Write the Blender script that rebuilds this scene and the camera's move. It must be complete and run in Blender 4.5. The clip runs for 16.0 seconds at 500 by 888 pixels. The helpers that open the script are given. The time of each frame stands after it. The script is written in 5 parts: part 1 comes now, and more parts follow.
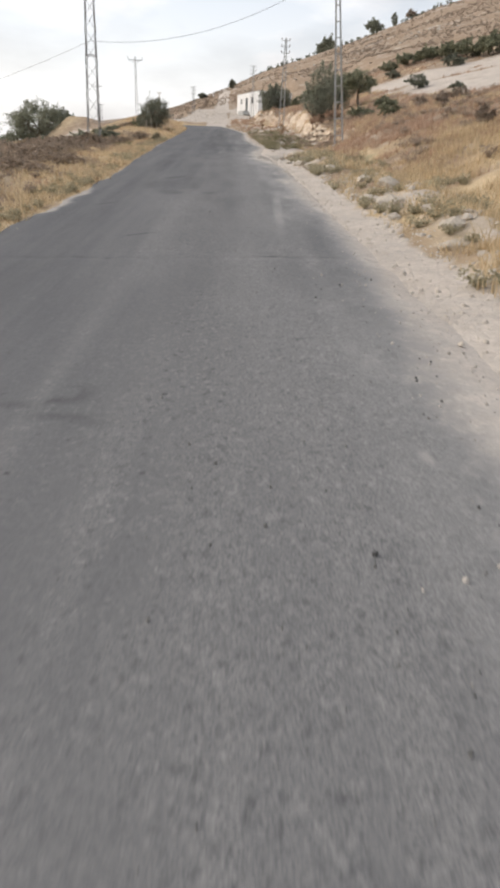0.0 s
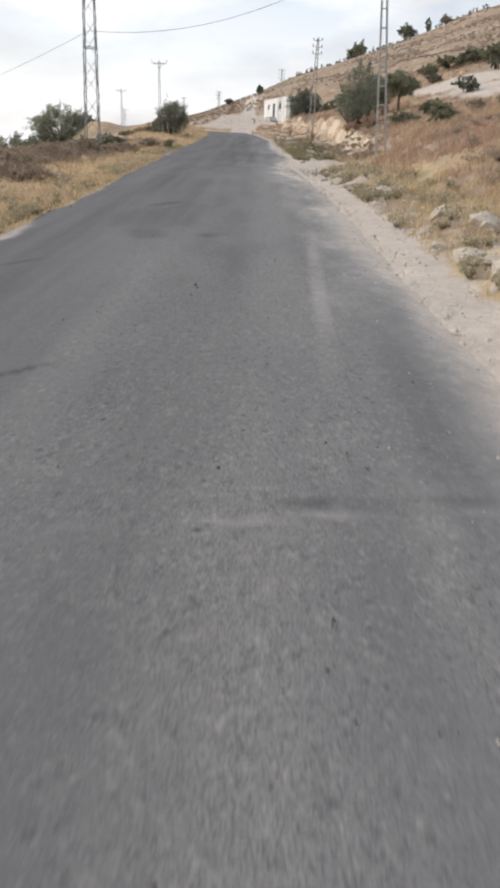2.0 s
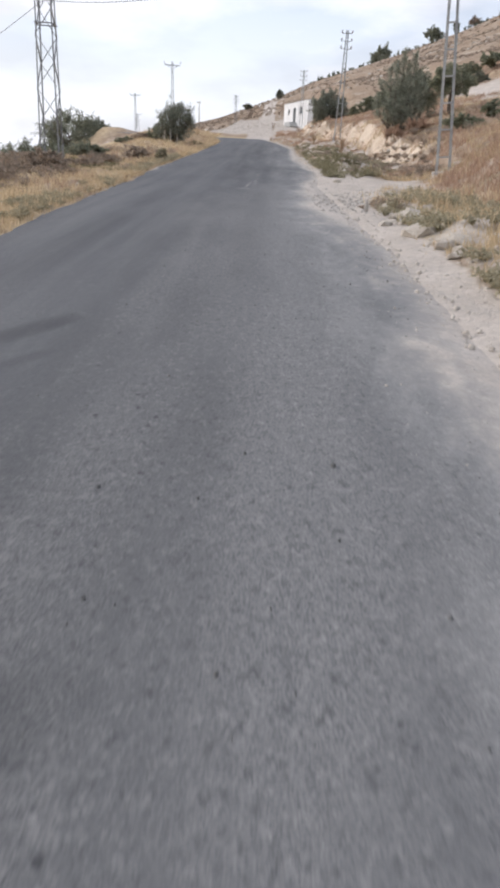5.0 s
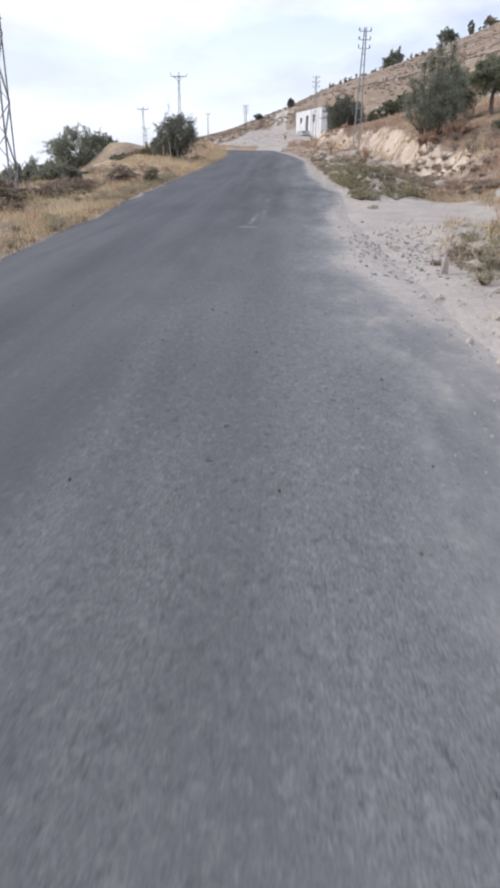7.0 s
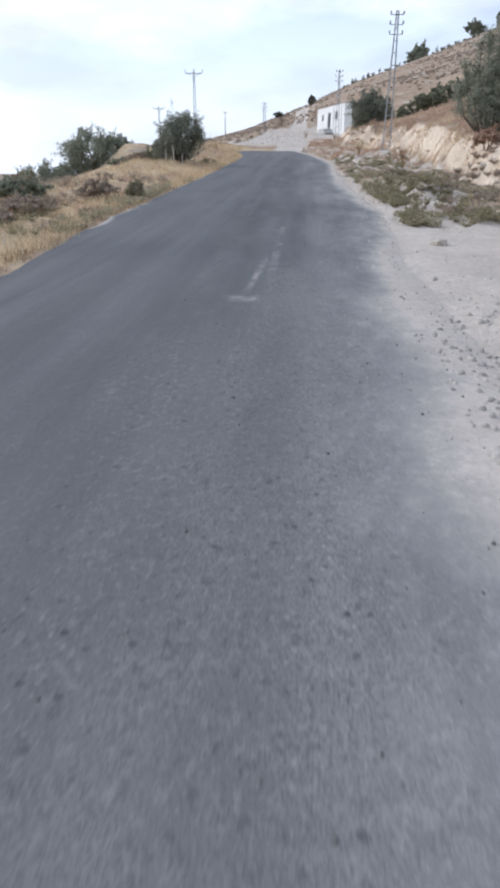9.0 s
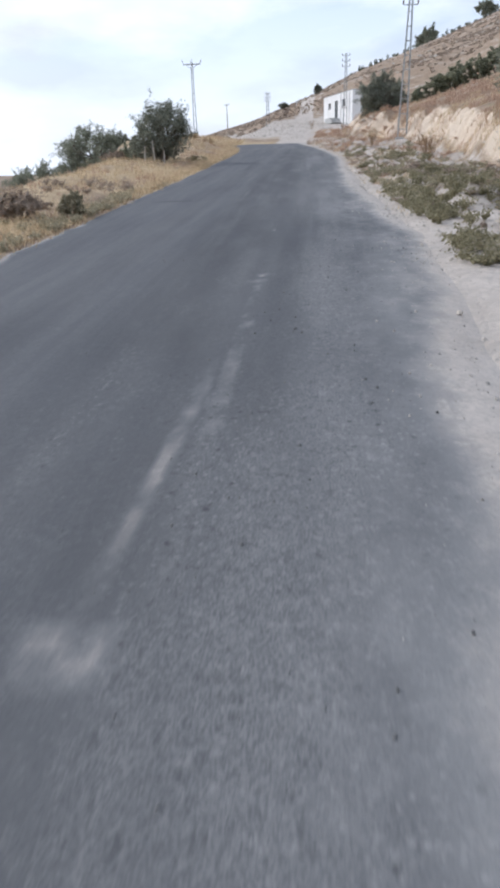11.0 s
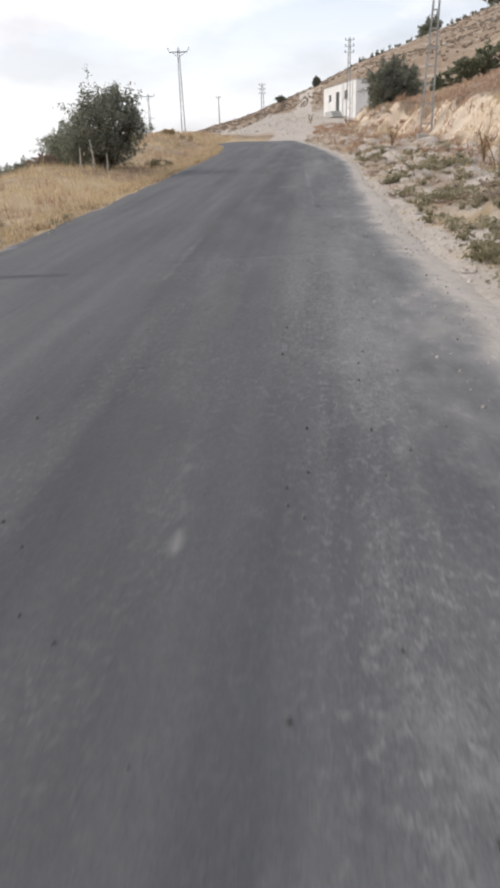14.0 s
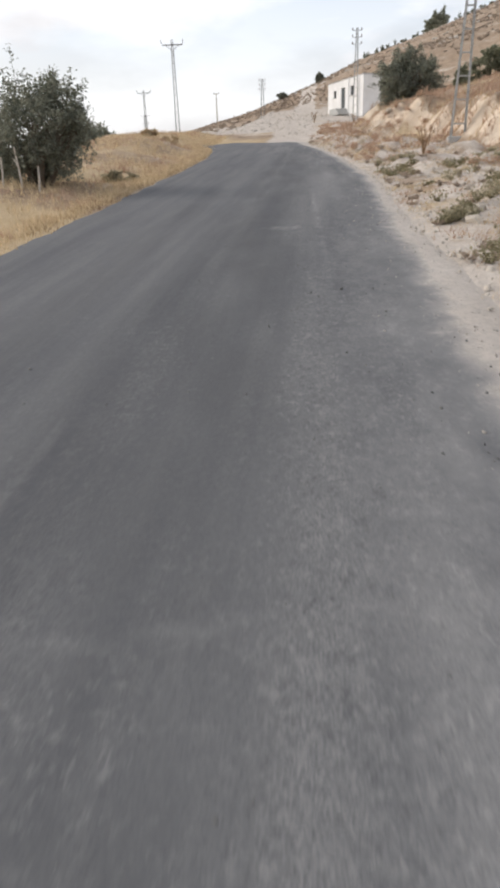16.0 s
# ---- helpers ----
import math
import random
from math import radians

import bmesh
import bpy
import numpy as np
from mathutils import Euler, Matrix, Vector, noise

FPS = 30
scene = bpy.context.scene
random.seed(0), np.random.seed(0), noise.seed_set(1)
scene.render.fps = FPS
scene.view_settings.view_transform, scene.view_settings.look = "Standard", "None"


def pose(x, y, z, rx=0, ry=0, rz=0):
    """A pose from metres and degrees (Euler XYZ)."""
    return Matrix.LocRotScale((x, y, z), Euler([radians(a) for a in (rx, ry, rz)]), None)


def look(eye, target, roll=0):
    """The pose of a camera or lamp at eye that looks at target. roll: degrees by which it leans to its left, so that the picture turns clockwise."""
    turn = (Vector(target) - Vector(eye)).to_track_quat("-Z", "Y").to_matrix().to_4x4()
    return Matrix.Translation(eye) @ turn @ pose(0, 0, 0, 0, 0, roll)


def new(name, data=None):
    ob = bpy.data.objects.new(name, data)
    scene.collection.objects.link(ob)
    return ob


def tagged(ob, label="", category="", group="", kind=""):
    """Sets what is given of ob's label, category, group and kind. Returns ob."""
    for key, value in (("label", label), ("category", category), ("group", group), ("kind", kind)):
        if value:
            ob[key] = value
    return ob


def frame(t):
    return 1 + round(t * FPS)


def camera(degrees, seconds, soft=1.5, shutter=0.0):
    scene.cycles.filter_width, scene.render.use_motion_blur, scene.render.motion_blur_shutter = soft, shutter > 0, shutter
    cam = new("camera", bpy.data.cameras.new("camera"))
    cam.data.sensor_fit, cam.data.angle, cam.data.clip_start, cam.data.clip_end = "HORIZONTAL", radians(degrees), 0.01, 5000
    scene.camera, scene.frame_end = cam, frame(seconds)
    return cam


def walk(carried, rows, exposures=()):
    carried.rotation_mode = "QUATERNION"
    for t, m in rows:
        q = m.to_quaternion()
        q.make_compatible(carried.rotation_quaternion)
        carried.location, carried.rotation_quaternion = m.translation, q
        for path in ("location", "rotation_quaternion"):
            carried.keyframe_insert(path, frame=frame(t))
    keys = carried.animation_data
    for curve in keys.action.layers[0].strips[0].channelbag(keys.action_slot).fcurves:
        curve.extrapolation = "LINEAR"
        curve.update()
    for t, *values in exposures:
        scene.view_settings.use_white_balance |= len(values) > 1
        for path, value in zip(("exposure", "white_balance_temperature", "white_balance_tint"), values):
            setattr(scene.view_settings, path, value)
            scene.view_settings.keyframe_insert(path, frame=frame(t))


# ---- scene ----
# ---- the camera and its way ----
cam = camera(42.0, 16.0, soft=3.7, shutter=0.25)
# seconds, place, yaw, pitch, lean to the right
PATH = [
    (0.0, 0.00, 0.00, 1.75, -2.34, -23.60, -1.75),
    (0.5, 0.09, 1.72, 1.81, -1.68, -23.47, -1.65),
    (1.0, 0.15, 3.43, 1.89, -1.06, -23.07, -2.01),
    (1.5, 0.20, 5.14, 1.96, -1.01, -22.98, -2.72),
    (2.0, 0.26, 6.84, 2.03, -0.42, -23.19, -2.34),
    (2.5, 0.29, 8.56, 2.12, -0.21, -23.30, -3.05),
    (3.0, 0.32, 10.26, 2.21, 0.26, -23.39, -2.81),
    (3.5, 0.37, 11.98, 2.31, 0.85, -23.53, -2.12),
    (4.0, 0.39, 13.64, 2.37, 0.98, -22.86, -2.45),
    (6.5, 0.24, 21.65, 2.82, 1.91, -22.79, -1.69),
    (7.0, 0.25, 23.31, 2.93, 2.89, -22.13, -0.51),
    (7.5, 0.24, 24.95, 3.04, 3.03, -22.55, -0.94),
    (8.0, 0.24, 26.58, 3.16, 3.49, -22.69, -0.97),
    (8.5, 0.20, 28.21, 3.27, 3.92, -22.97, -0.93),
    (9.0, 0.18, 29.84, 3.36, 4.81, -22.23, 0.17),
    (11.5, 0.37, 37.68, 3.67, 6.22, -22.76, 2.12),
    (12.0, 0.33, 39.36, 3.76, 5.70, -22.78, 1.42),
    (12.5, 0.31, 41.07, 3.85, 5.85, -22.60, 1.52),
    (13.0, 0.25, 42.76, 3.94, 5.45, -23.04, 0.81),
    (13.5, 0.21, 44.41, 4.03, 5.88, -23.04, 1.66),
    (14.0, 0.19, 46.07, 4.12, 6.07, -23.09, 2.13),
    (14.5, 0.17, 47.80, 4.23, 6.29, -23.12, 2.28),
    (15.0, 0.12, 49.57, 4.36, 6.01, -22.94, 1.85),
    (15.5, 0.07, 51.33, 4.46, 6.17, -22.71, 2.14),
    (16.0, -0.00, 53.13, 4.58, 6.22, -23.27, 2.09),
]


def carried_pose(x, y, z, yaw, pitch, lean):
    return pose(x, y, z, 0, 0, yaw) @ pose(0, 0, 0, 90 + pitch, 0, 0) @ pose(0, 0, 0, 0, 0, -lean)


walk(cam, [(r[0], carried_pose(*r[1:])) for r in PATH],
     exposures=[(0.0, 0.29, 6450, 10), (2.0, 0.29, 6350, 10), (4.0, 0.28, 6080, 11), (6.5, 0.31, 5800, 12.5), (9.0, 0.30, 5480, 9.5),
                (11.5, 0.27, 5600, 10), (13.0, 0.29, 6150, 11), (16.0, 0.29, 6300, 10)])

# ---- sky and sun ----
SUN_EL, SUN_AZ = radians(32), radians(-70)      # azimuth from ahead (+y) towards the right (+x)
world = bpy.data.worlds.new("sky")
scene.world = world
world.use_nodes = True
wn, wl = world.node_tree.nodes, world.node_tree.links
wn.clear()


def wnode(kind, **values):
    n = wn.new(kind)
    for k, v in values.items():
        if k == "inputs":
            for name, value in v.items():
                n.inputs[name].default_value = value
    return n


w_out = wn.new("ShaderNodeOutputWorld")
w_sky = wn.new("ShaderNodeTexSky")
w_sky.sky_type = "NISHITA"
w_sky.sun_disc = False
w_sky.sun_elevation, w_sky.sun_rotation = SUN_EL, SUN_AZ
w_sky.air_density, w_sky.dust_density = 1.0, 2.5
w_blue = wnode("ShaderNodeBackground", inputs={"Strength": 0.14})
w_cloud = wnode("ShaderNodeBackground", inputs={"Strength": 0.94})
w_mix = wn.new("ShaderNodeMixShader")
w_co = wn.new("ShaderNodeTexCoord")
w_map = wn.new("ShaderNodeMapping")
w_map.inputs["Scale"].default_value = (1.5, 1.5, 4.2)
w_map.inputs["Location"].default_value = (0.35, 0.1, 0.2)
w_noise = wnode("ShaderNodeTexNoise", inputs={"Scale": 1.5, "Detail": 7.0, "Roughness": 0.55})
w_ramp = wn.new("ShaderNodeValToRGB")
w_ramp.color_ramp.elements[0].position, w_ramp.color_ramp.elements[1].position = 0.38, 0.60
w_ramp.color_ramp.elements[0].color = (0.16, 0.16, 0.16, 1)
wl.new(w_co.outputs["Generated"], w_map.inputs["Vector"])
wl.new(w_map.outputs["Vector"], w_noise.inputs["Vector"])
wl.new(w_noise.outputs["Fac"], w_ramp.inputs["Fac"])
# soft grey bellies in the cloud
w_belly = wnode("ShaderNodeTexNoise", inputs={"Scale": 2.6, "Detail": 6.0, "Roughness": 0.5})
w_shade = wn.new("ShaderNodeValToRGB")
w_shade.color_ramp.elements[0].position, w_shade.color_ramp.elements[1].position = 0.38, 0.58
w_shade.color_ramp.elements[0].color, w_shade.color_ramp.elements[1].color = (0.77, 0.745, 0.74, 1), (1.0, 0.98, 0.975, 1)
wl.new(w_map.outputs["Vector"], w_belly.inputs["Vector"])
wl.new(w_belly.outputs["Fac"], w_shade.inputs["Fac"])
wl.new(w_shade.outputs["Color"], w_cloud.inputs["Color"])
wl.new(w_sky.outputs["Color"], w_blue.inputs["Color"])
# haze whitens the sky towards the horizon
w_sep = wn.new("ShaderNodeSeparateXYZ")
w_haze = wnode("ShaderNodeMapRange", inputs={"From Min": 0.02, "From Max": 0.42, "To Min": 0.95, "To Max": 0.0})
w_most = wn.new("ShaderNodeMath")
w_most.operation = "MAXIMUM"
wl.new(w_co.outputs["Generated"], w_sep.inputs[0])
wl.new(w_sep.outputs["Z"], w_haze.inputs["Value"])
wl.new(w_haze.outputs[0], w_most.inputs[0])
wl.new(w_ramp.outputs["Color"], w_most.inputs[1])
wl.new(w_most.outputs[0], w_mix.inputs["Fac"])
wl.new(w_blue.outputs[0], w_mix.inputs[1])
wl.new(w_cloud.outputs[0], w_mix.inputs[2])
wl.new(w_mix.outputs[0], w_out.inputs["Surface"])

sun_data = bpy.data.lights.new("sun", "SUN")
sun_data.energy, sun_data.angle, sun_data.color = 1.25, radians(14), (1.0, 0.93, 0.84)
sun = new("sun", sun_data)
sun_way = Vector((math.sin(SUN_AZ) * math.cos(SUN_EL), math.cos(SUN_AZ) * math.cos(SUN_EL), math.sin(SUN_EL)))
sun.matrix_world = look(sun_way * 300, (0, 0, 0))


# ---- materials ----
class Mat:
    """A node material with a few short ways to wire it."""

    def __init__(self, name, rough=0.9, metal=0.0, spec=0.3):
        self.m = bpy.data.materials.new(name)
        self.m.use_nodes = True
        self.n, self.l = self.m.node_tree.nodes, self.m.node_tree.links
        self.b = self.n["Principled BSDF"]
        self.b.inputs["Roughness"].default_value = rough
        self.b.inputs["Metallic"].default_value = metal
        self.b.inputs["Specular IOR Level"].default_value = spec
        self.co = self.n.new("ShaderNodeTexCoord").outputs["Object"]

    def put(self, socket, value):
        if hasattr(value, "is_output"):
            self.l.new(value, socket)
        else:
            socket.default_value = value
        return self

    def noise(self, scale, detail=4.0, rough=0.55, stretch=None, lo=None, hi=None, shift=0.0):
        co = self.co
        if stretch or shift:
            mp = self.n.new("ShaderNodeMapping")
            mp.inputs["Scale"].default_value = stretch or (1, 1, 1)
            mp.inputs["Location"].default_value = (shift, shift * 0.7, 0)
            self.l.new(co, mp.inputs["Vector"])
            co = mp.outputs["Vector"]
        t = self.n.new("ShaderNodeTexNoise")
        t.inputs["Scale"].default_value, t.inputs["Detail"].default_value, t.inputs["Roughness"].default_value = scale, detail, rough
        self.l.new(co, t.inputs["Vector"])
        return t.outputs["Fac"] if lo is None else self.span(t.outputs["Fac"], lo, hi)

    def voronoi(self, scale, feature="F1", out="Distance"):
        t = self.n.new("ShaderNodeTexVoronoi")
        t.feature = feature
        t.inputs["Scale"].default_value = scale
        self.l.new(self.co, t.inputs["Vector"])
        return t.outputs[out]

    def span(self, value, lo, hi, a=0.0, b=1.0):
        r = self.n.new("ShaderNodeMapRange")
        r.inputs["From Min"].default_value, r.inputs["From Max"].default_value = lo, hi
        r.inputs["To Min"].default_value, r.inputs["To Max"].default_value = a, b
        self.put(r.inputs["Value"], value)
        return r.outputs["Result"]

    def calc(self, op, a, b=0.0):
        r = self.n.new("ShaderNodeMath")
        r.operation = op
        r.use_clamp = op in ("ADD", "MULTIPLY", "SUBTRACT")
        self.put(r.inputs[0], a).put(r.inputs[1], b)
        return r.outputs[0]

    def mix(self, f, a, b, blend="MIX"):
        r = self.n.new("ShaderNodeMix")
        r.data_type, r.blend_type = "RGBA", blend
        self.put(r.inputs[0], f)
        for s, v in ((r.inputs[6], a), (r.inputs[7], b)):
            self.put(s, (*v, 1) if isinstance(v, tuple) and len(v) == 3 else v)
        return r.outputs[2]

    def attribute(self, name):
        r = self.n.new("ShaderNodeAttribute")
        r.attribute_name = name
        s = self.n.new("ShaderNodeSeparateColor")
        self.l.new(r.outputs["Color"], s.inputs[0])
        return [*s.outputs, r.outputs["Alpha"]]

    def random(self, island=False):
        return self.n.new("ShaderNodeNewGeometry").outputs["Random Per Island"] if island else self.n.new("ShaderNodeObjectInfo").outputs["Random"]

    def colour(self, c):
        self.put(self.b.inputs["Base Color"], (*c, 1) if isinstance(c, tuple) else c)
        return self

    def bump(self, h, strength=0.5, distance=0.01):
        r = self.n.new("ShaderNodeBump")
        r.inputs["Strength"].default_value, r.inputs["Distance"].default_value = strength, distance
        self.l.new(h, r.inputs["Height"])
        self.l.new(r.outputs[0], self.b.inputs["Normal"])
        return self


def make_asphalt():
    k = Mat("asphalt", rough=0.88, spec=0.25)
    fine = k.noise(60, 3, 0.7, lo=0.3, hi=0.7)
    mid = k.noise(3.0, 5, 0.6, stretch=(1, 0.3, 1), lo=0.3, hi=0.7)
    wide = k.noise(0.35, 4, 0.55, stretch=(1.6, 0.45, 1), lo=0.3, hi=0.7)
    streak = k.noise(1.3, 4, 0.6, stretch=(2.2, 0.09, 1), lo=0.35, hi=0.68)
    chip = k.noise(85, 3, 0.6, stretch=(1, 0.75, 1), lo=0.38, hi=0.62, shift=1.0)
    grit = k.noise(34, 4, 0.7, stretch=(1, 0.6, 1), lo=0.32, hi=0.68)
    c = k.mix(wide, (0.086, 0.088, 0.094), (0.124, 0.125, 0.129))
    c = k.mix(k.calc("MULTIPLY", streak, 0.55), c, (0.185, 0.183, 0.178))
    c = k.mix(k.calc("MULTIPLY", mid, 0.22), c, (0.10, 0.10, 0.105))
    worn = k.attribute("mask")
    c = k.mix(k.calc("MULTIPLY", worn[3], 0.42), c, (0.225, 0.222, 0.215))
    # worn stretches show pale stones, the edges carry limestone dust
    patchy = k.span(k.calc("ADD", k.calc("MULTIPLY", worn[1], 0.75), k.calc("MULTIPLY", k.noise(1.7, 5, 0.65, stretch=(1, 0.4, 1)), 0.75)), 0.52, 1.0)
    pale = k.mix(chip, (0.31, 0.303, 0.29), (0.115, 0.115, 0.117))
    c = k.mix(k.calc("MULTIPLY", patchy, 0.58), c, pale)
    pits = k.calc("MULTIPLY", k.span(k.noise(20, 4, 0.7, stretch=(1, 0.6, 1)), 0.55, 0.66), k.span(patchy, 0.05, 0.5))
    c = k.mix(k.calc("MULTIPLY", pits, 0.46), c, (0.06, 0.06, 0.063))
    # flakes of chalk trodden into the worn lanes
    flake = k.calc("MULTIPLY", k.noise(22, 5, 0.75, stretch=(1, 0.6, 1), lo=0.53, hi=0.64, shift=7.0), k.span(k.calc("ADD", worn[1], k.noise(0.8, 4, 0.6, shift=4.0)), 0.55, 1.15))
    c = k.mix(k.calc("MULTIPLY", flake, 0.42), c, (0.41, 0.398, 0.375))
    c = k.mix(k.span(fine, 0, 1, 0.0, 0.16), c, (0.07, 0.07, 0.075))
    c = k.mix(k.span(grit, 0.5, 1.0, 0.0, 0.14), c, (0.24, 0.235, 0.225))
    c = k.mix(k.span(grit, 0.5, 0.0, 0.0, 0.14), c, (0.06, 0.06, 0.064))
    # single stones torn out, and pale ones laid bare, in loose drifts along the wheel tracks
    drift = k.noise(1.0, 5, 0.65, stretch=(1.8, 0.35, 1), lo=0.46, hi=0.62, shift=2.0)
    drift = k.calc("MULTIPLY", drift, k.span(k.calc("ADD", worn[1], worn[3]), 0.15, 0.9))
    hole = k.calc("MULTIPLY", k.span(k.calc("ADD", k.voronoi(7.5), k.calc("MULTIPLY", grit, 0.12)), 0.24, 0.14), drift)
    bare = k.calc("MULTIPLY", k.span(k.calc("ADD", k.voronoi(15.0), k.calc("MULTIPLY", grit, 0.2)), 0.33, 0.2), drift)
    c = k.mix(k.calc("MULTIPLY", bare, 0.42), c, (0.38, 0.37, 0.35))
    c = k.mix(k.calc("MULTIPLY", hole, 0.75), c, (0.045, 0.045, 0.048))
    dust = k.span(k.calc("ADD", worn[0], k.calc("MULTIPLY", k.calc("SUBTRACT", k.noise(7.0, 8, 0.8, stretch=(1, 0.7, 1)), 0.5), 1.3)), 0.08, 1.06)
    powder = k.mix(k.noise(0.9, 6, 0.65, lo=0.28, hi=0.72), (0.53, 0.462, 0.395), (0.69, 0.617, 0.54))
    powder = k.mix(k.calc("MULTIPLY", k.noise(9, 5, 0.7, lo=0.3, hi=0.7), 0.45), powder, (0.33, 0.29, 0.245))
    powder = k.mix(k.calc("MULTIPLY", k.noise(30, 4, 0.7, lo=0.45, hi=0.68, shift=3.0), 0.4), powder, (0.27, 0.25, 0.225))
    powder = k.mix(k.span(dust, 0.35, 1.0), (0.33, 0.322, 0.308), powder)
    c = k.mix(dust, c, powder)
    c = k.mix(k.calc("MULTIPLY", worn[2], 0.8), c, (0.055, 0.055, 0.058))
    k.colour(c)
    h = k.mix(0.5, fine, grit)
    k.bump(h, 0.3, 0.012)
    return k.m


def make_ground():
    k = Mat("dry_ground", rough=1.0, spec=0.1)
    m = k.attribute("mask")
    big = k.noise(0.12, 5, 0.6, lo=0.3, hi=0.7)
    mid = k.noise(0.9, 6, 0.65, lo=0.28, hi=0.72)
    fine = k.noise(9, 5, 0.7, lo=0.3, hi=0.7)
    earth = k.mix(big, (0.30, 0.215, 0.148), (0.385, 0.29, 0.208))
    earth = k.mix(k.calc("MULTIPLY", mid, 0.7), earth, (0.47, 0.375, 0.28))
    earth = k.mix(k.calc("MULTIPLY", fine, 0.35), earth, (0.26, 0.185, 0.13))
    # scattered scrub and outcrops give the slopes a broken surface
    scrub = k.noise(1.1, 9, 0.8, stretch=(1, 1, 2.5), lo=0.46, hi=0.60, shift=3.0)
    crop = k.noise(0.30, 8, 0.75, stretch=(0.6, 1, 4.0), lo=0.53, hi=0.63, shift=9.0)
    earth = k.mix(k.calc("MULTIPLY", scrub, 0.75), earth, (0.20, 0.145, 0.095))
    earth = k.mix(k.calc("MULTIPLY", crop, 0.55), earth, (0.60, 0.535, 0.45))
    straw = k.mix(mid, (0.49, 0.37, 0.22), (0.64, 0.51, 0.335))
    straw = k.mix(k.calc("MULTIPLY", fine, 0.5), straw, (0.34, 0.25, 0.15))
    chalk = k.mix(mid, (0.53, 0.462, 0.395), (0.69, 0.617, 0.54))
    chalk = k.mix(k.calc("MULTIPLY", fine, 0.45), chalk, (0.33, 0.29, 0.245))
    chalk = k.mix(k.calc("MULTIPLY", k.noise(0.9, 8, 0.75, lo=0.5, hi=0.68, shift=5.0), 0.55), chalk, (0.38, 0.35, 0.315))
    green = k.mix(mid, (0.20, 0.19, 0.11), (0.32, 0.29, 0.18))

    def broken(s, by, lo=0.35, hi=0.65):
        return k.span(k.calc("ADD", s, k.calc("MULTIPLY", k.calc("SUBTRACT", by, 0.5), 0.5)), lo, hi)
    c = k.mix(broken(m[1], mid), earth, straw)
    c = k.mix(broken(m[2], mid), c, green)
    cut = k.mix(mid, (0.53, 0.405, 0.285), (0.70, 0.58, 0.445))
    cut = k.mix(k.calc("MULTIPLY", k.noise(1.4, 6, 0.7, stretch=(0.35, 1.0, 0.35), lo=0.3, hi=0.7), 0.6), cut, (0.76, 0.675, 0.56))
    c = k.mix(broken(m[0], mid), c, chalk)
    c = k.mix(broken(m[3], mid), c, cut)
    k.colour(c)
    k.bump(k.mix(0.5, fine, mid), 0.8, 0.06)
    return k.m


def make_plain(name, a, b, scale=8.0, rough=0.85, metal=0.0, bump=0.0, detail=4.0, island=False, spec=0.3):
    k = Mat(name, rough=rough, metal=metal, spec=spec)
    f = k.noise(scale, detail, 0.6, lo=0.3, hi=0.7)
    if island:
        f = k.calc("ADD", k.calc("MULTIPLY", f, 0.4), k.calc("MULTIPLY", k.random(True), 0.6))
    k.colour(k.mix(f, a, b))
    if bump:
        k.bump(f, 0.6, bump)
    return k.m


def make_leaf(name, a, b):
    k = Mat(name, rough=0.7, spec=0.25)
    r = k.random(True)
    k.colour(k.mix(r, a, b))
    # thin leaves let part of the light through
    t = k.n.new("ShaderNodeBsdfTranslucent")
    mx = k.n.new("ShaderNodeMixShader")
    mx.inputs[0].default_value = 0.4
    k.l.new(k.b.inputs["Base Color"].links[0].from_socket, t.inputs["Color"])
    k.l.new(k.b.outputs[0], mx.inputs[1])
    k.l.new(t.outputs[0], mx.inputs[2])
    k.l.new(mx.outputs[0], k.n["Material Output"].inputs["Surface"])
    return k.m


ASPHALT, GROUND = make_asphalt(), make_ground()
STEEL = make_plain("galvanised_steel", (0.34, 0.34, 0.33), (0.52, 0.52, 0.50), 6, 0.6, 0.35)
DARK_STEEL = make_plain("weathered_steel", (0.24, 0.235, 0.23), (0.36, 0.355, 0.35), 6, 0.7, 0.3)
PORCELAIN = make_plain("brown_porcelain", (0.12, 0.06, 0.04), (0.18, 0.10, 0.07), 20, 0.3)
CABLE = make_plain("aluminium_cable", (0.20, 0.20, 0.21), (0.28, 0.28, 0.29), 3, 0.5, 0.3)
WHITE_WALL = make_plain("white_limewash", (0.72, 0.71, 0.68), (0.84, 0.83, 0.81), 0.8, 0.9, bump=0.01)
GREY_CONCRETE = make_plain("grey_concrete", (0.40, 0.40, 0.38), (0.52, 0.51, 0.49), 1.5, 0.95, bump=0.01)
DARK_DOOR = make_plain("dark_paint", (0.05, 0.06, 0.06), (0.09, 0.10, 0.10), 4, 0.5)
GLASS_DARK = make_plain("window_glass", (0.02, 0.022, 0.025), (0.03, 0.034, 0.04), 2, 0.1, spec=0.6)
LIMESTONE = make_plain("limestone", (0.40, 0.35, 0.29), (0.60, 0.54, 0.46), 3, 0.95, bump=0.03, island=True)
LIMESTONE_ROCK = make_plain("limestone_rock", (0.42, 0.365, 0.30), (0.61, 0.545, 0.455), 6, 0.95, bump=0.03, detail=8.0)
DRY_STALK = make_plain("dry_stalk", (0.22, 0.14, 0.08), (0.36, 0.25, 0.15), 10, 0.95)
GREY_STONE = make_plain("grey_stone", (0.24, 0.225, 0.20), (0.54, 0.49, 0.43), 3, 0.95, bump=0.02, island=True)
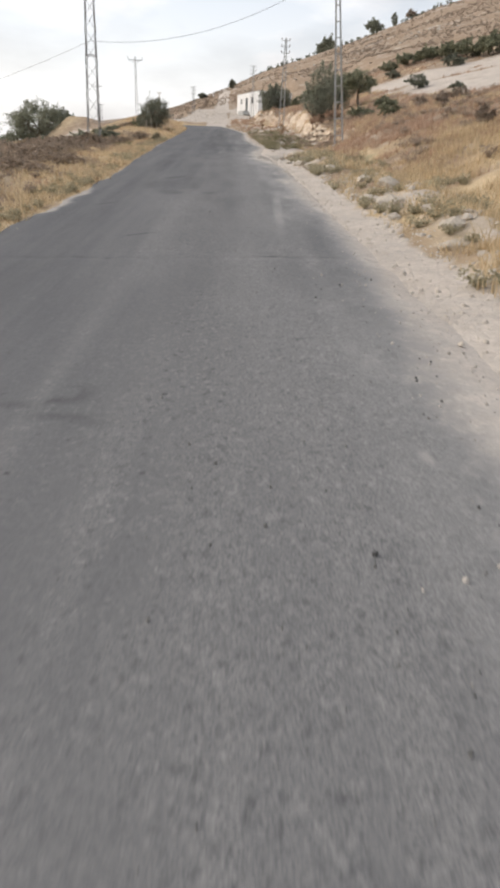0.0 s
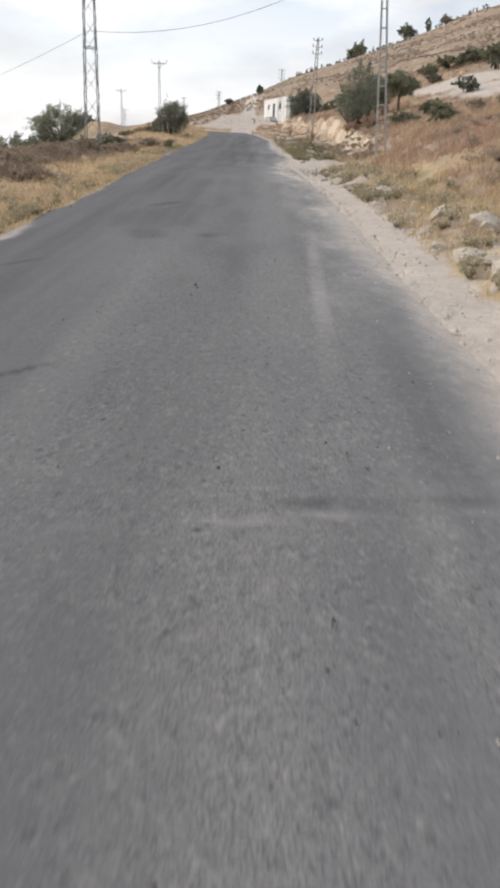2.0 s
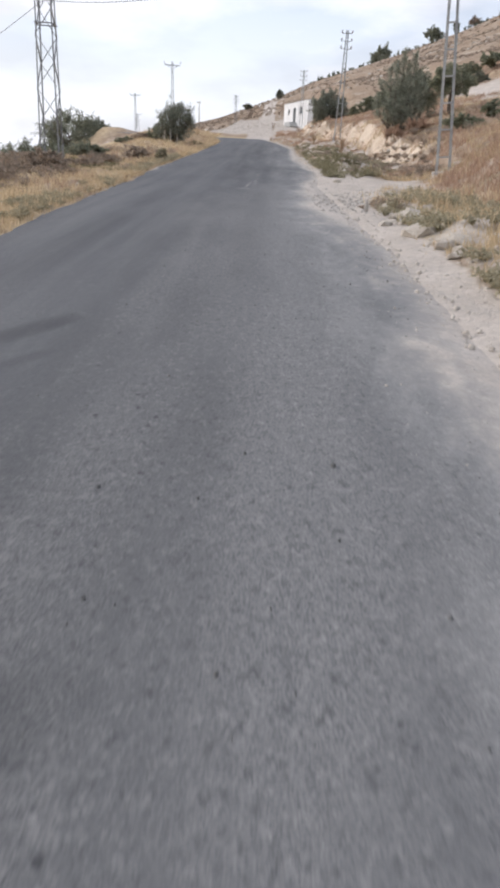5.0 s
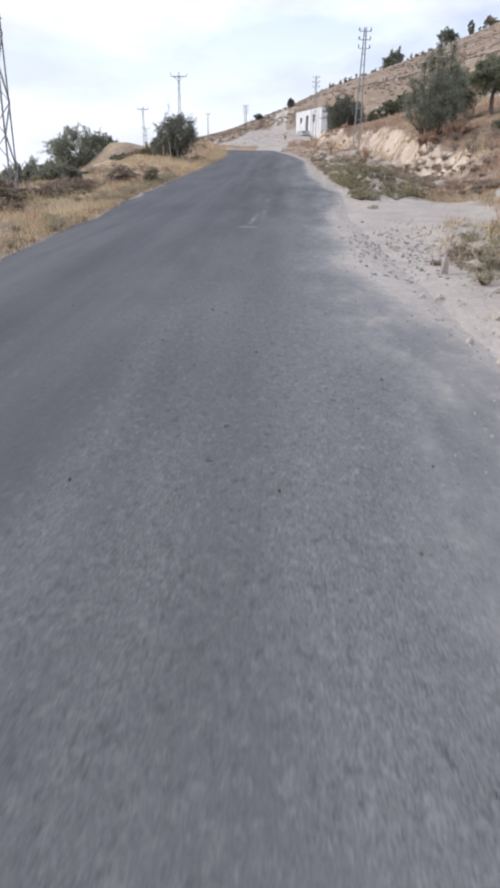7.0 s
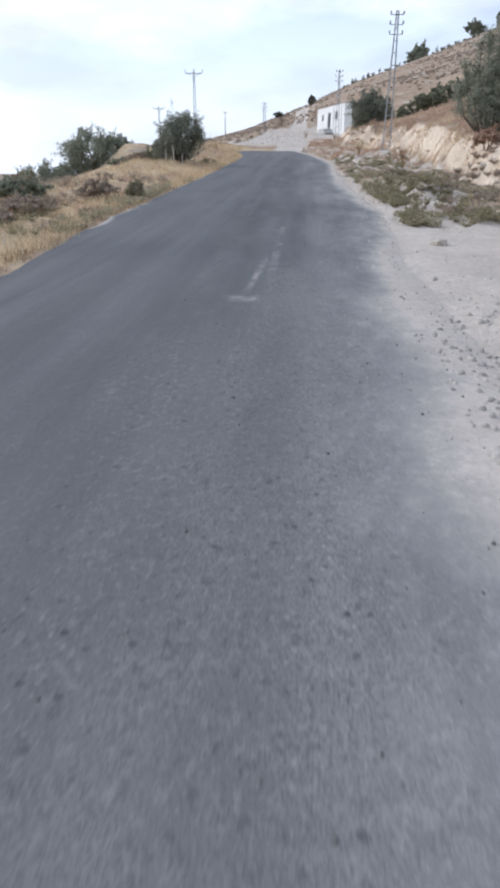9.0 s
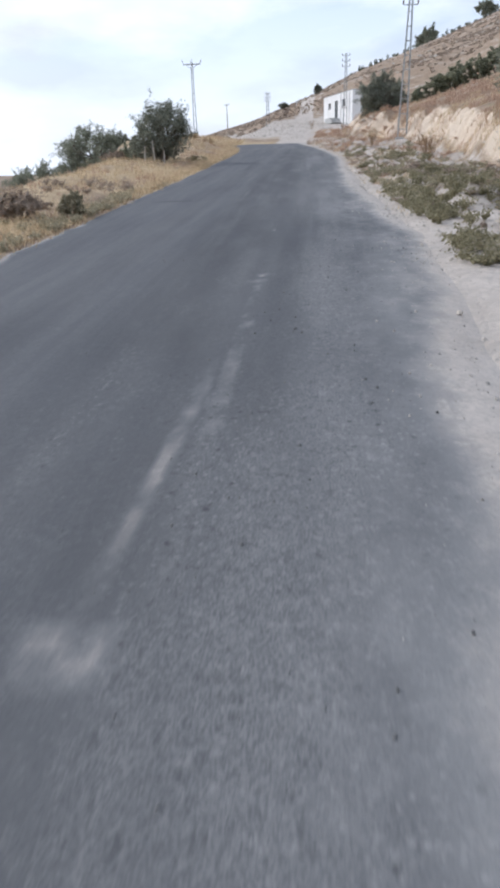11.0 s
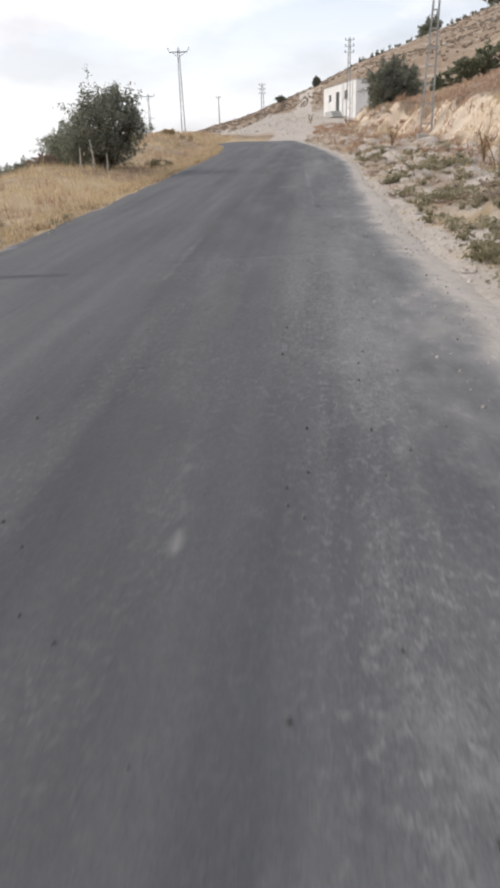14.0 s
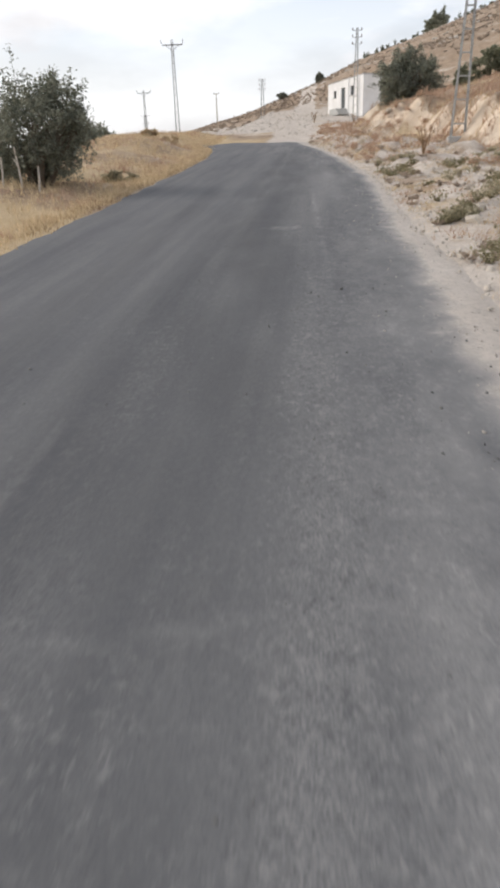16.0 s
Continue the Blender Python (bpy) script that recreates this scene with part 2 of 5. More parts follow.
PEBBLE = make_plain("dark_pebble", (0.045, 0.044, 0.043), (0.20, 0.195, 0.18), 3, 0.95, island=True)
BARK = make_plain("bark", (0.10, 0.08, 0.06), (0.20, 0.165, 0.13), 12, 0.95, bump=0.02)
DRY_WOOD = make_plain("bleached_wood", (0.34, 0.28, 0.21), (0.50, 0.43, 0.34), 14, 0.95, bump=0.01)
PALE_WOOD = make_plain("silvery_wood", (0.44, 0.39, 0.33), (0.62, 0.57, 0.50), 14, 0.95, bump=0.01)
LEAF_DARK = make_leaf("dark_leaves", (0.13, 0.14, 0.108), (0.31, 0.315, 0.24))
# true olive on nearby bushes; on far trees its paleness imitates haze
LEAF_OLIVE_AND_HAZED = make_leaf("olive_and_hazed_leaves", (0.17, 0.18, 0.13), (0.36, 0.365, 0.27))
LEAF_GREEN = make_leaf("green_leaves", (0.17, 0.178, 0.118), (0.35, 0.352, 0.238))
LEAF_BROWN = make_leaf("dry_brush_leaves", (0.27, 0.215, 0.17), (0.47, 0.385, 0.30))
STRAW = make_leaf("straw_blades", (0.46, 0.35, 0.21), (0.76, 0.62, 0.41))
WEED = make_leaf("grey_green_weeds", (0.27, 0.245, 0.16), (0.50, 0.445, 0.31))
GREEN_WEED = make_leaf("olive_green_weeds", (0.19, 0.172, 0.10), (0.37, 0.33, 0.205))
LEAF_FEATHER = make_leaf("feathery_leaves", (0.19, 0.2, 0.15), (0.42, 0.425, 0.325))
RUST_GRASS = make_leaf("rust_brown_grass", (0.37, 0.24, 0.168), (0.60, 0.44, 0.32))


# ---- mesh helpers ----
def part(name, bm, material, parent=None, label=""):
    me = bpy.data.meshes.new(name)
    bm.to_mesh(me)
    bm.free()
    me.materials.append(material)
    ob = new(name, me)
    ob.parent = parent
    if label:
        tagged(ob, label)
    return ob


def raw(name, verts, faces, material, parent=None):
    me = bpy.data.meshes.new(name)
    me.from_pydata([tuple(v) for v in verts], [], [tuple(f) for f in faces])
    me.materials.append(material)
    ob = new(name, me)
    ob.parent = parent
    return ob


def quads(name, verts, faces, material, parent=None):
    """A mesh from arrays: verts (n, 3), faces (m, k) with k corners each."""
    me = bpy.data.meshes.new(name)
    m, k = faces.shape
    me.vertices.add(len(verts))
    me.vertices.foreach_set("co", np.ascontiguousarray(verts, dtype=np.float32).ravel())
    me.loops.add(m * k)
    me.loops.foreach_set("vertex_index", faces.astype(np.int32).ravel())
    me.polygons.add(m)
    me.polygons.foreach_set("loop_start", np.arange(0, m * k, k, dtype=np.int32))
    me.update(calc_edges=True)
    me.materials.append(material)
    ob = new(name, me)
    ob.parent = parent
    return ob


def base(name, x, y, z, turn=0.0):
    ob = new(name)
    ob.empty_display_size = 0.2
    ob.matrix_world = pose(x, y, z, 0, 0, turn)
    return ob


def bar(a, b, wide, deep=None, bevel=0.0):
    """A bmesh beam from a to b."""
    a, b = Vector(a), Vector(b)
    bm = bmesh.new()
    bmesh.ops.create_cube(bm, size=1.0)
    d = b - a
    q = d.to_track_quat("Z", "Y").to_matrix().to_4x4()
    bmesh.ops.transform(bm, matrix=Matrix.Translation((a + b) / 2) @ q @ Matrix.Diagonal((wide, deep or wide, d.length, 1)), verts=bm.verts)
    if bevel:
        bmesh.ops.bevel(bm, geom=bm.edges[:], offset=bevel, segments=1, affect="EDGES")
    return bm


def angle_bar(a, b, side, toward, thick=0.012):
    """An L-profile steel angle from a to b; its flanges point along the two ways given."""
    a, b = Vector(a), Vector(b)
    u, v = (Vector(w).normalized() for w in toward)
    prof = [u * 0 + v * 0, u * side, u * side + v * thick, u * thick + v * thick, u * thick + v * side, v * side]
    bm = bmesh.new()
    lo, hi = [bm.verts.new(a + p) for p in prof], [bm.verts.new(b + p) for p in prof]
    for i in range(6):
        bm.faces.new((lo[i], lo[(i + 1) % 6], hi[(i + 1) % 6], hi[i]))
    bm.faces.new(lo[::-1]), bm.faces.new(hi)
    bmesh.ops.recalc_face_normals(bm, faces=bm.faces[:])
    return bm


def tube(points, radii, sides=6):
    """Vertices and faces of a tapered tube along points."""
    pts = [Vector(p) for p in points]
    verts, faces = [], []
    for i, p in enumerate(pts):
        d = (pts[min(i + 1, len(pts) - 1)] - pts[max(i - 1, 0)]).normalized()
        s = d.orthogonal().normalized()
        t = d.cross(s)
        for k in range(sides):
            a = 2 * math.pi * k / sides
            verts.append(p + (s * math.cos(a) + t * math.sin(a)) * radii[i])
    for i in range(len(pts) - 1):
        for k in range(sides):
            n = (k + 1) % sides
            faces.append((i * sides + k, i * sides + n, (i + 1) * sides + n, (i + 1) * sides + k))
    return verts, faces


def lathe(profile, sides=10, at=(0, 0, 0)):
    bm = bmesh.new()
    rings = []
    for r, z in profile:
        rings.append([bm.verts.new((at[0] + r * math.cos(2 * math.pi * k / sides), at[1] + r * math.sin(2 * math.pi * k / sides), at[2] + z)) for k in range(sides)])
    for a, b in zip(rings, rings[1:]):
        for k in range(sides):
            bm.faces.new((a[k], a[(k + 1) % sides], b[(k + 1) % sides], b[k]))
    bm.faces.new(rings[0][::-1]), bm.faces.new(rings[-1])
    return bm


# ---- the lie of the land ----
def lattice(x, y, seed):
    """Smooth value noise on a unit lattice, 0 to 1."""
    x, y = np.asarray(x, float), np.asarray(y, float)
    xi, yi = np.floor(x), np.floor(y)
    fx, fy = x - xi, y - yi
    fx, fy = fx * fx * (3 - 2 * fx), fy * fy * (3 - 2 * fy)

    def rnd(i, j):
        v = np.sin(i * 127.1 + j * 311.7 + seed * 74.7) * 43758.5453
        return v - np.floor(v)
    return (rnd(xi, yi) * (1 - fx) + rnd(xi + 1, yi) * fx) * (1 - fy) + (rnd(xi, yi + 1) * (1 - fx) + rnd(xi + 1, yi + 1) * fx) * fy


def fbm(x, y, seed, octaves=4):
    s, a, total = 0.0, 1.0, 0.0
    for o in range(octaves):
        s = s + a * (lattice(x * 2 ** o, y * 2 ** o, seed + o) - 0.5)
        total += a
        a *= 0.5
    return s / total * 2


def step(a, b, v):
    t = np.clip((v - a) / (b - a), 0, 1)
    return t * t * (3 - 2 * t)


def road_z(y):
    """Height of the road along the way; it climbs ever more steeply towards the bend."""
    y = np.asarray(y, float)
    near = np.interp(y, [-60, 0, 10, 20, 30, 40, 53], [-2.2, 0.0, 0.44, 0.98, 1.60, 2.05, 2.83])
    return np.where(y < 53, near, np.where(y < 100, 2.83 + 0.062 * (y - 53), 5.74 + 0.089 * (np.minimum(y, 175) - 100)))


def left_edge(y):
    return np.interp(y, [-60, 25, 36, 46, 60, 78, 86, 92, 97], [-3.95, -3.95, -4.4, -4.85, -4.85, -5.05, -5.3, -5.9, -6.8])


def right_edge(y):
    return np.interp(y, [-60, 12, 24, 34, 41, 48, 52, 58, 62, 65, 74, 83, 90, 97], [2.0, 1.97, 1.9, 1.65, 1.52, 1.88, 1.68, 1.44, 1.47, 1.36, 1.42, 0.8, 0.1, -0.9])


def asphalt_edge(y):
    """Where the paving runs out under the dust of the verge; it widens before the track turns off."""
    return right_edge(y) + 0.35 + 0.15 * np.exp(-((np.asarray(y, float) - 23.5) / 7.5) ** 4)


RIDGE_AZ = [-60, -30, -18, -14.5, -12.2, -8, -4.3, -0.3, 2.7, 5.2, 9.0, 12.2, 14.5, 25, 45, 70]
RIDGE_EL = [-2.0, -1.6, -0.9, 0.4, 2.1, 2.7, 3.6, 5.0, 6.25, 7.0, 8.2, 9.3, 10.2, 13.0, 15.0, 15.0]


def hillside(x, y):
    """The hill beyond the road, rising to a ridge some 290 m off."""
    r = np.hypot(x, y)
    az = np.degrees(np.arctan2(x, y))
    el = np.interp(az, RIDGE_AZ, RIDGE_EL)
    g = np.interp(r, [0, 25, 45, 100, 150, 200, 290], [0.30, 0.38, 0.46, 0.69, 0.80, 0.885, 1.0])
    z = 1.75 + np.minimum(r, 290) * np.tan(np.radians(el * g))
    z = z - np.maximum(r - 290, 0) * 0.03
    return z + fbm(x / 14, y / 14, 5) * np.clip(r / 120, 0.1, 1) * 1.2 * step(290, 250, r) 


def bank(y):
    """Offsets of foot and crest of the cut bank beyond the right edge, and its height."""
    at = [0, 20, 34, 42, 48, 55, 65, 82, 88, 93, 100, 112, 122]
    foot = np.interp(y, at, [2.6, 2.6, 3.4, 3.3, 3.6, 4.2, 4.4, 4.9, 4.6, 3.4, 2.9, 3.2, 3.6])
    crest = np.interp(y, at, [7.0, 7.0, 7.2, 8.2, 6.8, 5.9, 6.2, 7.1, 7.2, 7.3, 7.6, 8.0, 8.0])
    high = np.interp(y, at, [1.3, 1.3, 1.5, 2.1, 1.6, 1.4, 1.8, 2.25, 2.2, 2.15, 2.1, 1.7, 1.0])
    return foot, crest, high


def ground(x, y):
    """Height of the land, and how chalky, strawy and green it is."""
    x, y = np.asarray(x, float), np.asarray(y, float)
    yr = np.clip(y, -60, 240)
    zr, xl, xr = road_z(yr), left_edge(yr), right_edge(yr)
    ul, ur = xl - x, x - xr
    rr = np.hypot(x, y)
    az = np.degrees(np.arctan2(x, np.maximum(y, 1)))
    hill = hillside(x, y)
    n1, n2 = fbm(x / 5, y / 5, 81), fbm(x / 1.6, y / 1.6, 91)
    n3 = fbm(x / 0.6, y / 0.6, 95)
    # to the right: verge, a berm of rubble, foot of the bank, its crest, then the hill
    foot, crest, high = bank(yr)
    foot = foot + fbm(y / 3.1, y * 0 + 3, 21) * 0.5
    crest = crest + fbm(y / 2.3, y * 0 + 8, 22) * 0.7
    track = np.exp(-((yr - 41.5) / 4.6) ** 4) * step(-0.5, 0.5, ur) * step(9.5, 6, ur)
    rubble = np.exp(-((ur - 2.3) / 0.9) ** 2) * np.interp(yr, [0, 8, 30, 37, 46, 52, 100], [0.25, 0.3, 0.4, 0.1, 0.0, 0.12, 0.15]) * (0.8 + 0.9 * n2)
    face = step(foot, crest, ur)
    talus = 0.2 * step(0.9, foot, ur) * step(60, 74, yr)
    lump = (fbm(x / 1.3, y / 1.3, 31) * 0.24 + n3 * 0.12) * step(0.9, 2.2, ur) * (1 - 0.85 * track)
    # broken ledges of chalk below the bank
    ledge = np.abs(fbm(x / 0.9 + y / 2.6, y / 1.7, 33)) * 0.38 * step(0.7, 1.8, ur) * step(foot + 0.8, foot - 0.8, ur) * step(45, 50, yr) * step(112, 100, yr)
    ledge = ledge + 0.09 * np.tanh(6 * fbm(x / 0.7 + y / 3.0, y / 1.1, 35)) * (ledge > 0) * step(0.9, 1.6, ur)
    lump = lump + ledge
    rill = (fbm(y / 0.9, x / 5.0, 41) * 1.3 + n3 * 0.2) * face * (1 - face) * 4 * step(46, 52, yr)
    right = zr + rubble + talus * (1 - 0.6 * face) + high * face * (1 - 0.15 * track * step(9, 5, ur)) + lump + rill + 0.27 * np.maximum(ur - crest, 0)
    w = np.maximum(step(3, 22, ur - crest), step(122, 165, y))
    right = right * (1 - w) + np.maximum(hill, zr + high) * w
    # beyond the bend: the gravel apron, then the hill behind the white house
    apron = zr + fbm(x / 6, y / 6, 51) * 0.2 + n3 * 0.05
    far = step(158, 200, y + np.maximum(x - 8, 0) * 1.2)
    apron = apron * (1 - far) + np.maximum(hill, apron * 0) * far
    ahead = step(112, 132, y) * step(12.0, 7.0, x - (y - 120) * 0.05)
    right = right * (1 - ahead) + apron * ahead
    # to the left: grass, a mound inside the bend, then a fall to the valley
    hl = np.interp(yr, [0, 30, 47, 53, 60, 72, 84, 96, 108, 125, 150], [0.25, 0.12, 0.0, 0.12, 0.3, 0.3, 0.6, 0.8, 0.5, -0.8, -2.3])
    left = zr + hl * step(0.3, 4.0, ul) + (fbm(x / 1.7, y / 1.7, 61) * 0.18 + n3 * 0.06) * step(0.2, 1.5, ul)
    fall = np.interp(yr, [0, 40, 52, 60, 80, 100, 150], [9, 9, 4.5, 4.2, 5.5, 6.5, 12])
    left = left - 0.31 * np.maximum(ul - fall, 0) * step(400, 20, ul)
    left = np.maximum(left, -16.0 + fbm(x / 40, y / 40, 71) * 3)
    near_hill = step(150, 205, y)
    facing = step(-26, -14, az)
    left = left * (1 - near_hill * facing) + np.maximum(hill, left) * near_hill * facing
    left = left + 3.0 * np.exp(-((x + 45.5) / 8) ** 2 - ((y - 201) / 9) ** 2)
    z = np.where(ur > 0, right, np.where(ul > 0, left, zr))
    z = np.where((ul < 0) & (ur <= 0) & (y > 97), apron, z)
    # cover: chalk, straw, green
    edge = np.interp(yr, [0, 30, 38, 44, 50, 60, 75, 95], [1.15, 1.1, 3.0, 2.6, 0.45, 0.42, 0.4, 0.35])
    verge = step(0.45, -0.25, ur - edge + n2 * 0.5 + n3 * 0.3)
    topsoil = np.interp(yr, [82, 90, 112], [0.8, 0.5, 0.4])
    cut = np.clip(face * (1 - step(topsoil, topsoil + 0.2, face)) * 2.4, 0, 1) * step(46, 54, yr) * (1 - ahead)
    loose = np.interp(yr, [0, 20, 28, 36, 46, 54, 100], [0.5, 0.55, 0.75, 0.6, 0.3, 0.5, 0.6]) * np.exp(-((ur - 2.2) / 1.4) ** 2) * step(-0.35, 0.35, n2 + 0.6 * n3)
    loose = np.maximum(loose, step(44, 50, yr) * step(foot + 1.2, foot - 0.2, ur) * (np.interp(yr, [46, 58], [0.72, 0.56]) + 0.6 * n3 + 0.5 * n2) * (1 - ahead) * (ur > 0))
    strata = fbm(az / 7, rr / 9, 141)
    bare = np.maximum(0.5 * step(0.0, 0.6, strata + 0.5 * n1) * step(150, 230, rr), 0.66 * step(4, 9, ur - crest) * step(33, 39, rr) * step(98, 84, rr) * step(8.5, 11, az) * step(-0.25, 0.1, n1 + 0.3))
    chalk = np.where(ur > 0, np.maximum.reduce([verge, track * step(5.4, 3.4, ur + 0.8 * n2) * (0.75 + 0.4 * n2), cut * (0.85 + 0.5 * n3), loose, bare]), np.where(ur > -2.5, 0.9, 0.1))
    slope = step(108, 116, y) * step(182, 160, y - np.maximum(-x - 10, 0) * 0.6) * step(13, 9, x)
    chalk = np.where(slope > 0, np.maximum(chalk, slope * (0.82 - 0.35 * step(0.1, 0.4, n1) + 0.2 * n3)), chalk)
    chalk = np.where((ul > 0) & (y < 108), 0.75 * step(0.35, 0.0, ul + n2 * 0.4 - np.interp(yr, [0, 14, 20, 26, 42, 50, 56, 64], [-0.1, 0.1, 0.1, -0.25, -0.2, 0.3, 0.2, -0.3])), chalk)
    straw = np.where(ul > 0, 0.55 + 0.6 * n1, 0.16 + 0.7 * n1 + 0.5 * step(36, 20, yr) + 0.3 * step(46, 56, yr) * step(6, 4, ur)) * step(240, 70, rr)
    straw = straw * np.where((ur > 0) & (y < 60), 1 - 0.75 * step(7.5, 11.5, ur + 2 * n1), 1.0)
    straw = np.maximum(straw, 0.6 * np.exp(-((x + 45.5) / 9) ** 2 - ((y - 200) / 14) ** 2))
    green = 0.5 * step(0.15, 0.5, fbm(x / 2.2, y / 2.2, 111)) * (ur > 1.0) * step(16, 4, ur)
    return z, np.clip(np.stack([chalk * (1 - 0.7 * cut * (ur > 0)), np.clip(straw, 0, 1), green, np.where(ur > 0, cut * (0.9 + 0.5 * n3), 0)], -1), 0, 1)


def gz(x, y):
    return float(ground(np.array([x]), np.array([y]))[0][0])


def paint_mask(ob, rgba):
    layer = ob.data.color_attributes.new("mask", "FLOAT_COLOR", "POINT")
    layer.data.foreach_set("color", rgba.astype(np.float32).ravel())


def grid_faces(rows, cols):
    i = np.arange(rows - 1)[:, None] * cols + np.arange(cols - 1)[None, :]
    i = i.ravel()
    return np.stack([i, i + 1, i + cols + 1, i + cols], 1)


def build_ground():
    ys = np.concatenate([np.arange(-60, -4, 4), np.arange(-4, 118, 0.4), np.arange(118, 200, 1.5), np.arange(200, 330, 4), 330 * 1.16 ** np.arange(0, 17)])
    out = np.concatenate([np.arange(0.0, 10, 0.28), np.arange(10, 30, 0.9), np.arange(30, 120, 4), 120 * 1.25 ** np.arange(0, 15)])
    xl, xr = left_edge(ys), right_edge(ys)
    cols = [xl[:, None] - out[::-1][None, :-1], xl[:, None] + (xr - xl)[:, None] * np.linspace(0, 1, 7)[None, :], xr[:, None] + out[None, 1:]]
    xs = np.concatenate(cols, 1)
    yy = np.repeat(ys[:, None], xs.shape[1], 1)
    z, mask = ground(xs, yy)
    inside = (xs >= xl[:, None] + 0.1) & (xs <= asphalt_edge(ys)[:, None] - 0.03) & (yy < 112)
    z = np.where(inside, np.where(xs > xr[:, None] - 0.1, np.minimum(z, road_z(yy)), z) - 0.05, z)
    ob = quads("ground", np.stack([xs, yy, z], -1).reshape(-1, 3), grid_faces(*xs.shape), GROUND)
    paint_mask(ob, mask.reshape(-1, 4))
    ob.data.shade_smooth()
    return tagged(ob, "dry stony hillside ground with straw and chalk", "ground", kind="structure")


def build_road():
    """The asphalt strip: straight along the way, then a bend to the left behind the mound."""
    ys = np.concatenate([np.arange(-40, -4, 1.0), np.arange(-4, 70, 0.09), np.arange(70, 97, 0.4)])
    n = 161
    across = np.linspace(-0.02, 1.02, n)
    xl, xr = left_edge(ys), asphalt_edge(ys)
    ragged_l = fbm(ys / 1.1, ys * 0, 121) * 0.18
    ragged_r = fbm(ys / 1.3, ys * 0 + 5, 122) * 0.16
    xs = (xl + ragged_l)[:, None] + ((xr + ragged_r) - (xl + ragged_l))[:, None] * across[None, :]
    yy = np.repeat(ys[:, None], n, 1)
    zz = road_z(yy) - 0.02 + 0.055 * (1 - np.abs(2 * across - 1) ** 6)[None, :] + fbm(xs / 1.5, yy / 2.5, 123) * 0.012 - 0.045 * step(0.93, 1.02, across)[None, :]
    # two trenches filled after laying a pipe, slightly sunk
    wob = fbm(xs / 0.8, yy * 0, 124) * 0.05
    along1, along2 = yy - 9.58 - 0.127 * xs - wob, yy - 55.18 - 0.218 * xs - 1.6 * wob
    crack = np.exp(-(along1 / 0.06) ** 2) * step(0.9, -0.3, xs) * step(-3.6, -2.2, xs) * np.clip(0.35 + 1.8 * fbm(xs / 0.35, yy * 0, 143), 0, 1)
    seam = np.exp(-(along1 / 0.04) ** 2) + 0.6 * np.exp(-(along2 / 0.05) ** 2) * step(-2.4, -1.6, xs)
    lip = np.exp(-((along1 - 0.11) / 0.035) ** 2) + 0.7 * np.exp(-((along2 - 0.12) / 0.05) ** 2) * step(-2.4, -1.6, xs)
    zz = zz - 0.018 * seam
    cx, cy = -20.0, 96.5
    rings = []
    for a in np.radians(np.arange(3, 92, 3)):
        r = xs[-1] - cx
        rings.append((cx + r * np.cos(a), cy + r * np.sin(a) * 0.75, road_z(97) + 0.055 * (r * np.sin(a) * 0.75) + 0.03))
    bx, by, bz = (np.array(v) for v in zip(*rings))
    xs, yy, zz = np.concatenate([xs, bx]), np.concatenate([yy, by]), np.concatenate([zz, bz])
    seam, lip, crack = (np.concatenate([v, bx * 0]) for v in (seam, lip, crack))
    ob = quads("road", np.stack([xs, yy, zz], -1).reshape(-1, 3), grid_faces(*xs.shape), ASPHALT)
    t = np.repeat(across[None, :], len(xs), 0)
    wide_at = np.concatenate([xr + ragged_r - xl - ragged_l, np.full(len(bx), xr[-1] - xl[-1])])[:, None]
    d_right, d_left = (1 - t) * wide_at - 0.35, t * wide_at
    n1, n2 = fbm(xs / 0.5, yy / 1.4, 134), fbm(xs / 0.9, yy / 3.5, 135)
    # how far the limestone dust of the verge has crept onto the paving
    creep = np.interp(yy, [0, 5, 8, 14, 20, 25, 29, 31, 33, 36, 40, 43, 47, 50, 54, 60, 66, 75], [-0.15, -0.1, 0.05, 0.1, 0.0, 0.05, 0.0, -0.18, -0.5, -0.25, -0.12, 0.1, 0.15, 0.0, -0.14, -0.22, -0.04, 0.05])
    past = -d_right - creep + (0.2 * n2 + 0.14 * n1) * np.interp(yy, [38, 48], [1.0, 0.28]) + 0.12 * fbm(xs / 0.2, yy / 0.22, 136)
    soft = np.interp(yy, [0, 12, 20, 30, 38, 50, 70], [0.8, 0.7, 0.85, 0.85, 0.6, 0.5, 0.4])
    dust = 1.2 * step(-soft, soft, past + np.interp(yy, [0, 22, 30, 38, 44, 50], [0.22, 0.2, 0.24, 0.3, 0.14, 0.14]))
    dust = np.maximum(dust, 0.85 * step(0.16, -0.08, d_left + n2 * 0.35 - 0.2 * np.exp(-((yy - 17) / 5) ** 2) - 0.25 * np.exp(-((yy - 49) / 3) ** 2)))
    # a thin grey film further in, mottled
    film = np.interp(yy, [0, 10, 16, 24, 32, 40, 46, 52, 60], [0.42, 0.4, 0.6, 0.74, 0.66, 0.5, 0.53, 0.5, 0.34])
    dust = np.maximum(dust, film * step(-1.5 - 0.4 * step(44, 52, yy), -0.1, past) * np.clip(0.72 + 0.9 * n1 + 0.5 * fbm(xs / 0.16, yy / 0.25, 144), 0, 1.3))
    lanes = fbm(xs / 0.32, yy / 9.0, 137)
    haze = np.clip(0.3 + 0.9 * lanes + 0.4 * n1, 0, 1) * np.exp(-((yy - 30.0) / 9.0) ** 2) * step(4.6, 1.0, d_right + n2)
    # old paint and scraped places
    def blot(x, y, w, l, turn=0.0):
        u, v = xs - x, yy - y
        u, v = u * math.cos(turn) + v * math.sin(turn), v * math.cos(turn) - u * math.sin(turn)
